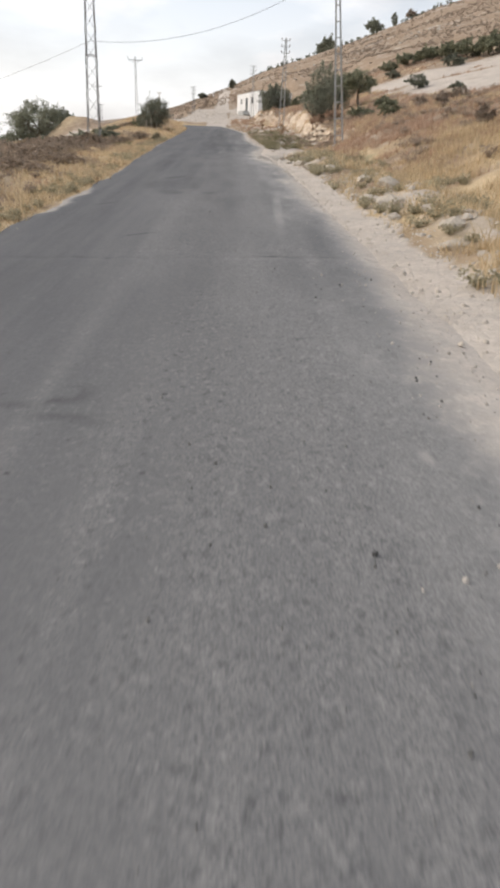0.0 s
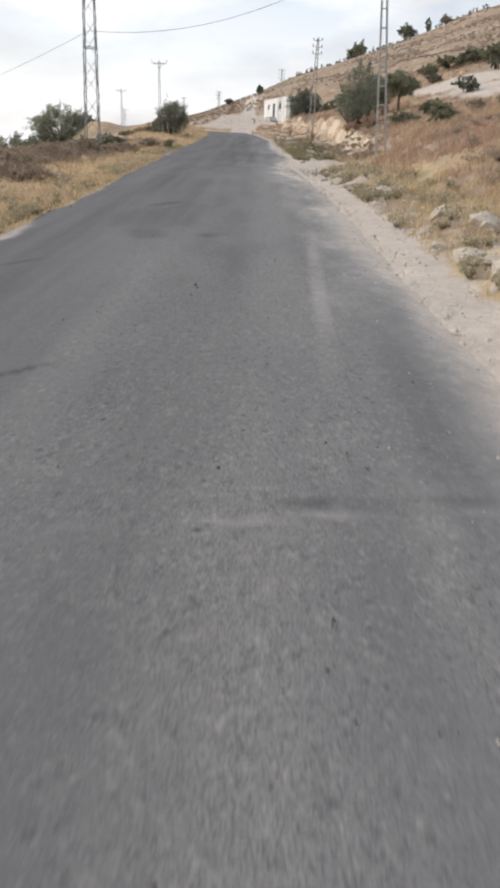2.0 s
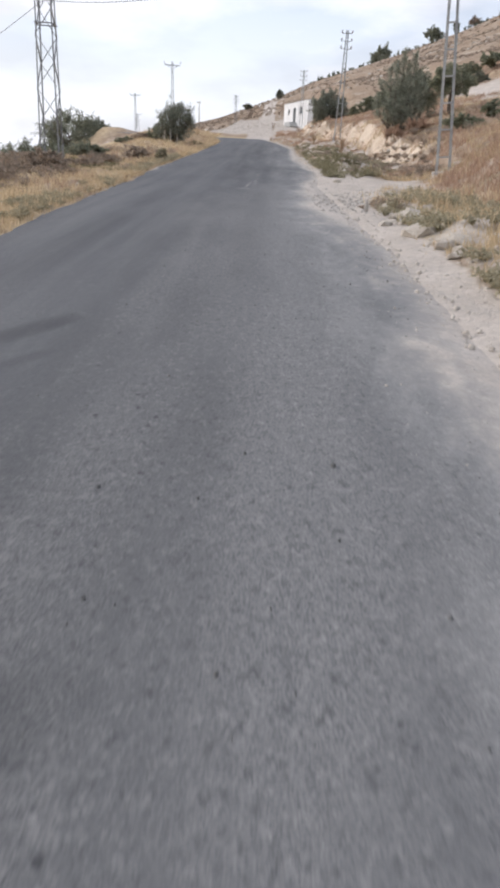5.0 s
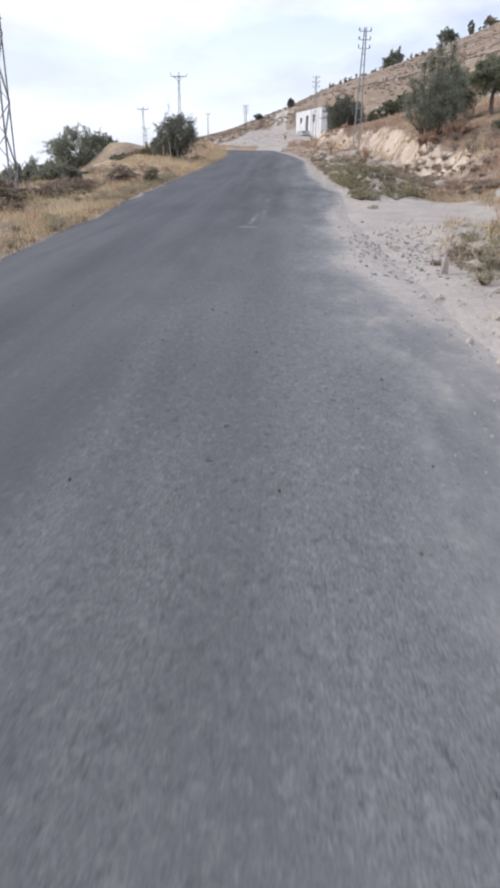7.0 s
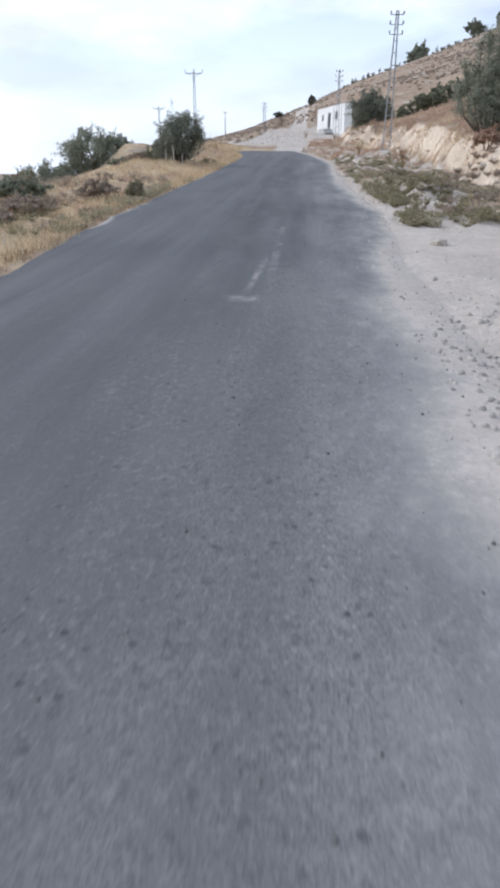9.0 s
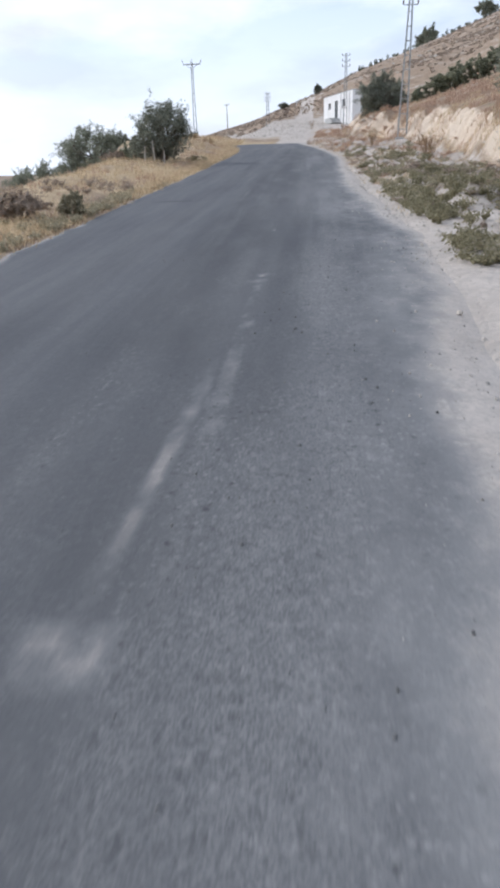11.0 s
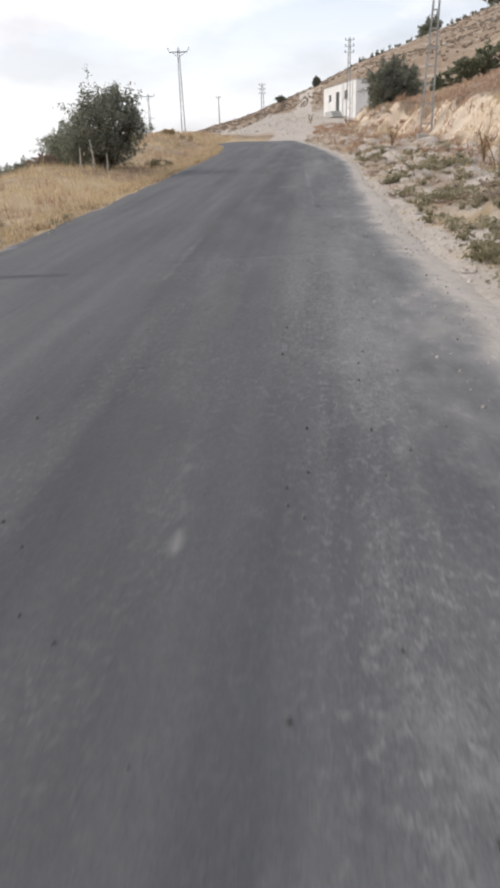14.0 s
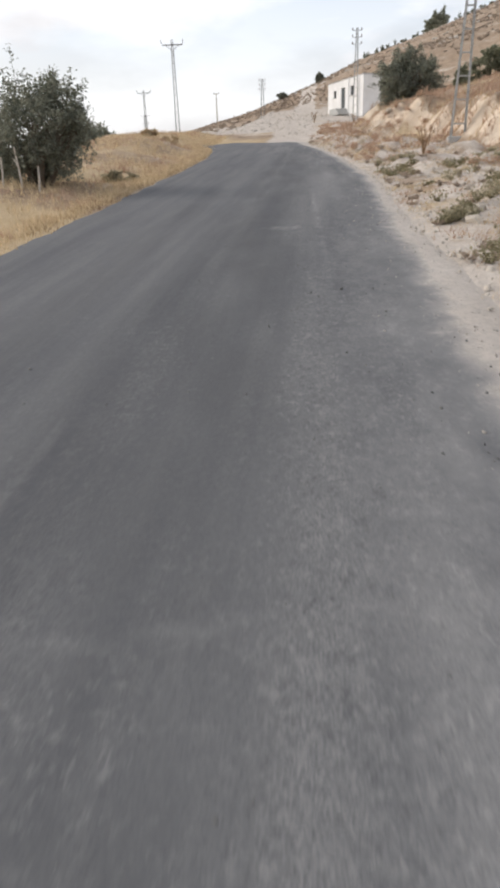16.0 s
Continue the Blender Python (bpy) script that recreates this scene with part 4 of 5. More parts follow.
def feathery_tree(x, y, label, seed, scale=1.0):
    """A tamarisk-like tree: stems fan out low down and end in upright plumes of fine sprays at uneven heights."""
    rng = np.random.default_rng(seed)
    root = base("tree", x, y, gz(x, y) - 0.05, 0)
    wood = Tubes()
    plumes = [(-1.5, 0.1, 2.9, 0.8), (-0.95, -0.3, 3.7, 0.8), (-0.3, 0.2, 4.0, 0.8), (0.05, -0.2, 4.5, 0.55), (0.5, 0.3, 3.9, 0.8), (0.95, -0.1, 4.4, 0.7), (1.45, 0.2, 3.6, 0.8),
              (-0.5, -0.7, 2.6, 0.95), (0.6, -0.8, 2.8, 0.95), (1.8, -0.3, 2.7, 0.8), (-1.8, -0.1, 2.0, 0.8), (0.1, -0.9, 1.7, 1.0), (-1.1, -0.7, 1.6, 0.95), (1.3, -0.7, 1.6, 0.95), (0.5, -1.0, 1.2, 0.9), (-0.5, -1.0, 1.2, 0.9)]
    spots = []
    for px, py, top, wide in plumes:
        px, py, top, wide = px * 0.8 * scale, py * scale, top * 1.04 * scale, wide * 0.92 * scale
        tip = np.array([px, py, top])
        foot = np.array([px * 0.08, py * 0.08, -0.1])
        knee = np.array([px * 0.75, py * 0.75, top * 0.42])
        wood.add([foot, (foot + knee) / 2 + rng.normal(size=3) * 0.06, knee, tip * np.array([1, 1, 0.96])], [0.075 * scale, 0.055 * scale, 0.035 * scale, 0.008], 6)
        for _ in range(int(26 * top)):
            h = rng.uniform(0.16, 1.0) ** 0.85
            a = rng.uniform(0, 2 * math.pi)
            body = wide * (0.35 + 0.65 * math.sin(math.pi * min(1, h * 1.02) ** 0.8)) * rng.uniform(0.35, 1.05)
            c = knee * (1 - h) * 1.0 + tip * h if h > 0.42 else foot + (knee - foot) * h / 0.42
            c = np.array([c[0], c[1], top * h])
            e = c + np.array([math.cos(a) * body, math.sin(a) * body, rng.uniform(0.1, 0.55) * wide])
            m = (c + e) / 2 + np.array([0, 0, 0.12 * wide])
            if rng.uniform() < 0.4:
                wood.add([c, m, e], [0.012, 0.008, 0.004], 4)
            t = rng.uniform(0.1, 1.05, 26)[:, None]
            curve = (1 - t) ** 2 * c + 2 * t * (1 - t) * m + t ** 2 * e
            spots.append(curve + rng.normal(size=(26, 3)) * 0.075 * scale)
    raw("trunk", wood.v, wood.f, BARK, root)
    p = np.concatenate(spots)
    p[:, 2] = np.maximum(p[:, 2], 0.05)
    v, f = leaves_at(rng, p, 0.036 * scale, 2.6)
    quads("crown", v, f, LEAF_FEATHER, root)
    return tagged(root, label, "tree")


def blades(rng, x, y, h, wide, lean, droop=0.0):
    """Single tapering blades; returns vertices and faces."""
    n = len(x)
    z = ground(x, y)[0] - 0.03
    a = rng.uniform(0, 2 * math.pi, n)
    w = wide * rng.uniform(0.6, 1.4, n)
    lx, ly = rng.normal(0, lean, n) * h, rng.normal(0, lean, n) * h
    b0 = np.stack([x - np.cos(a) * w / 2, y - np.sin(a) * w / 2, z], 1)
    b1 = np.stack([x + np.cos(a) * w / 2, y + np.sin(a) * w / 2, z], 1)
    t = np.stack([x + lx, y + ly, z + h], 1)
    return np.stack([b0, b1, t], 1).reshape(-1, 3), np.arange(n * 3).reshape(-1, 3)


def tufts(name, xs, ys, heights, count, leaf, label, category="grass", seed=1, wide=0.03, lean=0.35, spread=0.12):
    """Clumps of standing blades, all one piece of stuff on the ground."""
    rng = np.random.default_rng(seed)
    n = len(xs) * count
    x = np.repeat(xs, count) + rng.normal(0, spread, n)
    y = np.repeat(ys, count) + rng.normal(0, spread, n)
    h = np.repeat(heights, count) * rng.uniform(0.4, 1.1, n)
    v, f = blades(rng, x, y, h, wide, lean)
    return tagged(quads(name, v, f, leaf), label, category, kind="stuff")


def weed_stuff(name, xs, ys, highs, wides, leaf, label, seed, per=170, size=0.032):
    """Low bushy weeds: stems fanning from one root, small leaves along them; too many to count."""
    rng = np.random.default_rng(seed)
    z = ground(xs, ys)[0]
    n = len(xs) * per
    k = np.repeat(np.arange(len(xs)), per)
    a = rng.uniform(0, 2 * math.pi, n)
    t = rng.uniform(0.1, 1, n)
    r = wides[k] / 2 * t * rng.uniform(0.3, 1.0, n)
    p = np.stack([xs[k] + np.cos(a) * r, ys[k] + np.sin(a) * r, z[k] + highs[k] * t * rng.uniform(0.45, 1.05, n) * (1 - 0.35 * (r / (wides[k] / 2)) ** 2)], 1)
    v, f = leaves_at(rng, p, size)
    return tagged(quads(name, v, f, leaf), label, "weeds", kind="stuff")


# the marked trees
tree("tree", -7.75, 72.3, 2.95, 3.2, LEAF_DARK, "dense dark-green bushy tree beside bleached stakes", seed=4, twigs=460, leaves=27000, size=0.042, stem=0.07, trunks=6, bare=0.0, shoots=0.4, lumps=0.45, up=0.9, lean=(0.5, 0), reach=1.28)
# trees 200 m off: haze is put into their paler leaf colour
tree("tree", -53.5, 204.0, 11.5, 19.0, LEAF_OLIVE_AND_HAZED, "wide grey-green tree below the far hump, leaves paled for haze", seed=5, twigs=300, leaves=24000, size=0.17, stem=0.35, trunks=2, lumps=0.4, shoots=0.1)
tree("tree", -65.0, 198.0, 9.0, 18.0, LEAF_OLIVE_AND_HAZED, "low grey-green trees in the dip, leaves paled for haze", seed=6, twigs=240, leaves=15000, size=0.18, stem=0.25, trunks=3, shoots=0.1)
tree("tree", -75.0, 190.0, 8.5, 16.0, LEAF_OLIVE_AND_HAZED, "low grey-green trees in the dip, leaves paled for haze", seed=8, twigs=220, leaves=12000, size=0.18, stem=0.25, trunks=3, shoots=0.1)
tree("tree", -59.0, 207.0, 7.5, 15.0, LEAF_OLIVE_AND_HAZED, "low grey-green trees in the dip, leaves paled for haze", seed=18, twigs=220, leaves=13000, size=0.18, stem=0.25, trunks=3, shoots=0.1)
tree("tree", -48.0, 207.0, 5.0, 9.0, LEAF_OLIVE_AND_HAZED, "low grey-green trees in the dip, leaves paled for haze", seed=19, twigs=160, leaves=6000, size=0.22, stem=0.2, trunks=3, shoots=0.1)
feathery_tree(7.25, 59.4, "tall grey-green feathery tree on the bank edge", 21, 0.88)
tree("tree", 10.9, 62.5, 2.9, 3.0, LEAF_GREEN, "small round tree with a bare trunk on the slope", seed=9, twigs=160, leaves=14000, size=0.05, stem=0.1, bare=0.33, shoots=0.05)
tree("tree", 9.2, 64.5, 3.2, 3.3, LEAF_OLIVE_AND_HAZED, "grey-green tree standing behind the bank edge", seed=10, twigs=160, leaves=14000, size=0.05, stem=0.1, trunks=2)
tree("tree", 6.8, 110.0, 4.5, 5.3, LEAF_DARK, "broad dark-green tree on the bank by the house", z=gz(6.8, 110.0) - 0.75, seed=11, twigs=260, leaves=32000, size=0.07, stem=0.18, trunks=4, lumps=0.55, shoots=0.2, bare=0.0)
# ridge trees take the paler leaves too, haze painted into the colour
tree("tree", 37.5, 308.0, 9.3, 8.5, LEAF_OLIVE_AND_HAZED, "round tree standing on the ridge, dark leaves paled for haze", seed=13, twigs=120, leaves=12000, size=0.24, stem=0.3, trunks=2, lean=(2.5, 0))
tree("tree", 53.5, 286.0, 5.0, 7.5, LEAF_OLIVE_AND_HAZED, "grey-green tree standing on the ridge, leaves paled for haze", seed=20, twigs=90, leaves=6000, size=0.22, stem=0.2, trunks=2)
tree("tree", 60.0, 281.0, 4.6, 2.4, LEAF_OLIVE_AND_HAZED, "slim conifer standing on the ridge, dark leaves paled for haze", seed=14, twigs=60, leaves=4000, size=0.22, stem=0.15, lumps=0.1, shoots=0)
tree("tree", 66.0, 281.0, 3.0, 4.5, LEAF_BROWN, "dull brown bare-looking tree on the ridge", seed=15, twigs=70, leaves=4000, size=0.2, stem=0.2)
tree("tree", 0.6, 262.0, 2.9, 2.8, LEAF_DARK, "dark bush on the far skyline beside a post", category="bush", seed=16, twigs=60, leaves=4000, size=0.2, stem=0.15, trunks=3)
tree("tree", -10.0, 262.0, 1.8, 3.4, LEAF_DARK, "low dark bush on the far skyline", category="bush", seed=17, twigs=60, leaves=4000, size=0.2, stem=0.12, trunks=3)

# shrubs on the slope: place, width, height
for i, (x, y, w, h, leaf, label) in enumerate((
        (19.5, 88.8, 1.9, 1.0, LEAF_DARK, "low dark-green shrub on bare pale slope"), (16.1, 63.4, 2.2, 1.1, LEAF_DARK, "low dark-green shrub on bare pale slope"),
        (24.9, 83.3, 3.0, 1.3, LEAF_DARK, "low dark-green shrub on bare pale slope"), (16.4, 53.0, 1.5, 0.7, LEAF_DARK, "low dark-green shrub on bare pale slope"),
        (9.6, 44.1, 1.5, 1.25, LEAF_GREEN, "green rounded shrub on the dry slope"), (11.6, 40.1, 1.0, 0.8, LEAF_BROWN, "dry brown shrub on the slope"),
        (9.6, 27.2, 0.95, 0.75, LEAF_BROWN, "dry brown shrub on the slope"),
        (12.4, 47.5, 1.1, 0.7, LEAF_BROWN, "dry brown shrub on the slope"), (14.0, 44.5, 1.4, 0.8, LEAF_BROWN, "dry brown shrub on the slope"),
        (22.8, 96.0, 4.0, 1.5, LEAF_GREEN, "dense green shrub in the hillside hedge"), (25.0, 94.0, 4.0, 1.7, LEAF_GREEN, "dense green shrub in the hillside hedge"),
        (26.8, 91.0, 4.0, 1.9, LEAF_GREEN, "dense green shrub in the hillside hedge"), (28.3, 88.0, 4.2, 2.2, LEAF_GREEN, "dense green shrub in the hillside hedge"),
        (29.8, 85.0, 4.4, 2.5, LEAF_GREEN, "dense green shrub in the hillside hedge"), (21.0, 98.5, 3.0, 1.2, LEAF_GREEN, "dense green shrub in the hillside hedge"),
        (32.0, 82.0, 4.4, 2.5, LEAF_GREEN, "dense green shrub in the hillside hedge"),
        (9.2, 100.0, 2.0, 1.5, LEAF_GREEN, "green shrub in the clump above the bank"), (10.5, 99.5, 2.4, 1.7, LEAF_GREEN, "green shrub in the clump above the bank"),
        (11.8, 99.0, 2.8, 2.1, LEAF_GREEN, "green shrub in the clump above the bank"), (13.4, 98.5, 2.8, 2.2, LEAF_GREEN, "green shrub in the clump above the bank"),
        (15.0, 98.0, 2.8, 2.1, LEAF_GREEN, "green shrub in the clump above the bank"),
        (9.6, 53.5, 2.2, 0.8, LEAF_GREEN, "low green shrub behind the bank edge"), (11.8, 55.0, 2.4, 0.8, LEAF_GREEN, "low green shrub behind the bank edge"),
        (-8.2, 42.8, 1.9, 0.8, LEAF_BROWN, "dry purplish-brown brush at the pylon's foot"), (-6.4, 51.2, 1.3, 0.7, LEAF_BROWN, "faded olive-brown bush in dry grass"), (-5.3, 51.6, 0.75, 0.6, WEED, "grey-green weed bush in dry grass"),
        (6.9, 57.6, 1.6, 0.7, RUST_GRASS, "dry brown bush at the feathery tree's foot"), (8.2, 57.4, 1.8, 0.8, RUST_GRASS, "dry brown bush at the feathery tree's foot"),
        (-8.7, 50.4, 2.2, 0.7, LEAF_OLIVE_AND_HAZED, "pale grey bush below the road"), (-10.6, 52.0, 2.6, 0.9, LEAF_OLIVE_AND_HAZED, "pale grey bush below the road"), (-14.5, 58.0, 3.0, 1.2, LEAF_OLIVE_AND_HAZED, "pale grey bush below the road"),
        (-17.5, 61.0, 3.0, 1.2, LEAF_OLIVE_AND_HAZED, "pale grey bush below the road"), (-9.6, 53.0, 1.6, 0.7, WEED, "grey-green weed bush in dry grass"),
        (-9.15, 72.9, 1.7, 1.15, LEAF_GREEN, "dull olive bush leaning against the bushy tree"), (-10.3, 73.6, 1.8, 0.6, LEAF_BROWN, "low brownish bush at the tree's foot"), (-12.0, 76.0, 2.2, 0.6, LEAF_OLIVE_AND_HAZED, "low olive bush behind the tree's foot"),
        (-6.3, 75.2, 1.3, 0.4, WEED, "low olive-grey bush beside the bushy tree"), (-8.6, 94.5, 1.3, 0.45, STRAW, "faded straw-brown bush inside the bend"), (-10.0, 95.5, 1.5, 0.5, STRAW, "faded straw-brown bush inside the bend"))):
    tree("shrub", x, y, h, w, leaf, label, category="shrub", seed=100 + i, twigs=60, leaves=3200 if y < 80 else 4200, size=max(0.04, 0.06 * w * 0.55), stem=0.03 * h, trunks=3, bare=0.02, shoots=0.15)

# brown weeds behind the marker stone
rng = np.random.default_rng(43)
x, y = 3.0 + rng.normal(0, 0.25, 14), 33.6 + rng.normal(0, 0.4, 14)
weed_stuff("brown_weeds", x, y, rng.uniform(0.08, 0.24, 14), rng.uniform(0.25, 0.5, 14), LEAF_BROWN, "dry brown weeds behind an upright stone", 26, per=140)

# a patch of green weeds below the pylon
rng = np.random.default_rng(40)
x, y = -7.4 + rng.normal(0, 0.7, 90), 46.0 + rng.normal(0, 2.0, 90)
weed_stuff("green_weeds", x, y, rng.uniform(0.06, 0.16, 90), rng.uniform(0.3, 0.7, 90), GREEN_WEED, "green weeds spreading below the pylon", 15, per=120)

# dry brush heaps left of the road
rng = np.random.default_rng(41)
for i in range(46):
    y = 12 + 36 * (i + rng.uniform(0, 0.8)) / 46
    x = float(left_edge(y)) - rng.uniform(1.9, 3.8) - (i % 3) * 1.3
    if abs(y - 43.6) < 1.5 and abs(x + 8.08) < 1.5:
        continue
    tree("brush", x, y, rng.uniform(0.4, 0.7) * (1 if y < 34 else 0.75), rng.uniform(1.4, 2.4), LEAF_BROWN, "dry grey-brown thorny brush beside the road", category="brush", seed=200 + i, twigs=90, leaves=2400, size=0.042, stem=0.022, trunks=4, bare=0.02, shoots=0.2, bark=DRY_WOOD)

# bleached stakes by the bushy tree
for x, h, lean in ((-8.19, 0.72, 6), (-7.67, 1.0, -3), (-7.21, 0.62, 5)):
    root = base("stake", x, 70.8, gz(x, 70.8))
    root.matrix_world = pose(x, 70.8, gz(x, 70.8), 0, lean, 0)
    wood = Tubes()
    wood.add([(0, 0, -0.15), (0.015, 0, h * 0.5), (-0.01, 0.01, h)], [0.03, 0.026, 0.018], 7)
    if h > 0.9:
        wood.add([(0, 0, h * 0.55), (-0.1, 0, h * 0.75)], [0.018, 0.012], 6)
    raw("shaft", wood.v, wood.f, PALE_WOOD, root)
    tagged(root, "bleached wooden stake in front of a bush", "stake", "stakes by the tree")


def dry_stalk(x, y, high, seed):
    """A dead thistle: one stem with many thin side stems."""
    rng = np.random.default_rng(seed)
    root = base("dead_thistle", x, y, gz(x, y))
    wood = Tubes()
    for k in range(7):
        a = rng.uniform(0, 2 * math.pi)
        r = rng.uniform(0.1, 0.5) * high
        top = np.array([math.cos(a) * r, math.sin(a) * r, high * rng.uniform(0.65, 1.0)])
        wood.add([(0, 0, -0.05), top * np.array([0.3, 0.3, 0.5]), top], [0.02, 0.015, 0.006], 5)
        for _ in range(7):
            t = rng.uniform(0.35, 0.95)
            s = top * np.array([t, t, t])
            e = s + rng.normal(size=3) * 0.14 * high + np.array([0, 0, 0.1 * high])
            wood.add([s, e], [0.009, 0.004], 4)
    raw("stalk", wood.v, wood.f, DRY_STALK, root)
    return tagged(root, "dead rust-brown thistle with branching stems", "plant")


dry_stalk(4.43, 62.9, 1.35, 5)
dry_stalk(3.4, 76.5, 0.9, 6)
dry_stalk(4.9, 66.5, 0.9, 7)
dry_stalk(3.2, 117.0, 1.0, 8)
dry_stalk(-0.3, 126.0, 1.1, 9)


# ---- grass and weeds ----
def scatter(rng, n, y0, y1, u0, u1, side, power=1.4):
    y = rng.uniform(y0, y1, n)
    u = u0 + (u1 - u0) * rng.uniform(0, 1, n) ** power
    return (left_edge(y) - u if side < 0 else right_edge(y) + u), y


def patchy(rng, x, y, scale, seed, keep):
    return fbm(x / scale, y / scale, seed) + rng.normal(0, 0.15, len(x)) > keep


rng = np.random.default_rng(77)
x, y = scatter(rng, 10500, -2, 112, 0.04, 10, -1, 1.25)
k = patchy(rng, x, y, 2.5, 301, -0.25)
tufts("dry_grass", x[k], y[k], rng.uniform(0.10, 0.34, k.sum()), 11, STRAW, "standing straw-yellow dry grass along the verge", seed=2, wide=0.022)
x, y = scatter(rng, 2500, -2, 112, 0.25, 8, -1, 1.0)
k = patchy(rng, x, y, 1.5, 302, 0.05)
tufts("dry_weeds", x[k], y[k], rng.uniform(0.12, 0.4, k.sum()), 12, RUST_GRASS, "rust-brown dry weeds among the straw", "weeds", seed=3, wide=0.03)
x, y = scatter(rng, 3600, -2, 97, 0.0, 0.7, -1, 1.3)
tufts("edge_grass", x, y, rng.uniform(0.05, 0.2, 3600), 11, STRAW, "short dry grass at the asphalt's edge", seed=16, wide=0.02)
x, y = scatter(rng, 1800, -2, 97, 0.0, 0.45, -1, 1.3)
k = patchy(rng, x, y, 1.5, 314, 0.0)
tufts("edge_weeds", x[k], y[k], rng.uniform(0.04, 0.14, k.sum()), 12, DRY_STALK, "dead brown weeds at the asphalt's edge", "weeds", seed=17, wide=0.03)
x, y = scatter(rng, 520, 48, 104, 0.42, 4.6, 1, 1.15)
k = patchy(rng, x, y, 0.9, 315, 0.1)
weed_stuff("verge_weeds", x[k], y[k], rng.uniform(0.05, 0.2, k.sum()), rng.uniform(0.15, 0.5, k.sum()), LEAF_BROWN, "small dry weeds between chalk ledges", 18, per=70, size=0.03)
x, y = scatter(rng, 900, -2, 60, 0.02, 0.9, -1, 1.5)
k = patchy(rng, x, y, 1.2, 309, -0.1)
weed_stuff("edge_weeds", x[k], y[k], rng.uniform(0.08, 0.24, k.sum()), rng.uniform(0.2, 0.5, k.sum()), WEED, "low grey-green weeds along the asphalt's edge", 12, per=110, size=0.026)
x, y = scatter(rng, 420, 2, 60, 0.6, 6, -1, 1.0)
k = patchy(rng, x, y, 2.0, 310, 0.05)
weed_stuff("grey_weeds", x[k], y[k], rng.uniform(0.15, 0.45, k.sum()), rng.uniform(0.4, 1.0, k.sum()), LEAF_BROWN, "grey-brown weeds among the straw", 13, per=150, size=0.03)
x, y = scatter(rng, 13500, -2, 46, 1.9, 11, 1, 1.2)
k = patchy(rng, x, y, 2.5, 303, -0.1) & (ground(x, y)[1][:, 0] < 0.5) & ((y < 28 + 5 * fbm(x / 3, y / 3, 316)) | (x - right_edge(y) < 3.4))
tufts("dry_grass", x[k], y[k], rng.uniform(0.10, 0.42, k.sum()), 12, STRAW, "straw-yellow dry grass on the stony slope", seed=4, wide=0.024)
x, y = scatter(rng, 12000, 4, 120, 4.5, 30, 1, 1.0)
k = patchy(rng, x, y, 3.5, 304, -0.05) & (ground(x, y)[1][:, 0] < 0.45)
tufts("rust_grass", x[k], y[k], rng.uniform(0.12, 0.4, k.sum()), 10, RUST_GRASS, "rust-brown dry grass covering the slope", seed=5, wide=0.04)
x, y = scatter(rng, 3600, 24, 50, 2.6, 13, 1, 1.0)
k = patchy(rng, x, y, 1.8, 319, 0.0) & (ground(x, y)[1][:, 0] < 0.5)
tufts("dry_grass", x[k], y[k], rng.uniform(0.12, 0.38, k.sum()), 11, STRAW, "straw-yellow grass among rust-brown grass", seed=20, wide=0.028)
x, y = scatter(rng, 1800, 4, 38, 1.15, 3.6, 1, 1.0)
k = patchy(rng, x, y, 1.0, 320, -0.1)
tufts("dry_grass", x[k], y[k], rng.uniform(0.1, 0.3, k.sum()), 11, STRAW, "straw-yellow grass between the verge stones", seed=21, wide=0.022)
x, y = scatter(rng, 4200, 24, 50, 3.2, 15, 1, 1.0)
k = patchy(rng, x, y, 2.2, 317, 0.0) & (ground(x, y)[1][:, 0] < 0.5)
tufts("rust_grass", x[k], y[k], rng.uniform(0.12, 0.42, k.sum()), 11, RUST_GRASS, "rust-brown dry grass on the slope by the pole", seed=19, wide=0.035)
x, y = scatter(rng, 260, 52, 78, 0.5, 4.4, 1, 1.0)
k = patchy(rng, x, y, 1.2, 318, 0.15)
weed_stuff("verge_weeds", x[k], y[k], rng.uniform(0.1, 0.3, k.sum()), rng.uniform(0.3, 0.7, k.sum()), WEED, "yellowish weeds between chalk ledges", 20)
x, y = scatter(rng, 5000, 46, 118, 5.0, 14, 1, 1.0)
k = ground(x, y)[1][:, 0] < 0.5
k = k & patchy(rng, x, y, 1.6, 326, -0.25)
near = fbm(x / 2.2, y / 2.2, 327) > 0.1
tufts("rust_grass", x[k & ~near], y[k & ~near], rng.uniform(0.12, 0.42, (k & ~near).sum()), 10, RUST_GRASS, "rust-brown dry grass on top of the bank", seed=6, wide=0.035)
tufts("dry_grass", x[k & near], y[k & near], rng.uniform(0.12, 0.36, (k & near).sum()), 10, STRAW, "pale dry grass on top of the bank", seed=29, wide=0.03)
x, y = scatter(rng, 480, 2, 36, 1.05, 4.2, 1, 1.3)
k = patchy(rng, x, y, 1.4, 305, 0.08)
weed_stuff("verge_weeds", x[k], y[k], rng.uniform(0.15, 0.42, k.sum()), rng.uniform(0.35, 0.8, k.sum()), WEED, "grey-green weeds among rubble on the verge", 7)
x, y = scatter(rng, 1100, 45.0, 76, 0.62, 3.0, 1, 1.2)
k = patchy(rng, x, y, 1.3, 306, 0.42 - 0.3 * (1 - step(52, 66, y)))
weed_stuff("verge_weeds", x[k], y[k], rng.uniform(0.1, 0.34, k.sum()), rng.uniform(0.3, 0.7, k.sum()), GREEN_WEED, "olive-green weeds at the foot of the bank", 8, per=110)
shelf = np.random.default_rng(78)
x, y = scatter(shelf, 520, 45, 62, 0.7, 4.0, 1, 1.0)
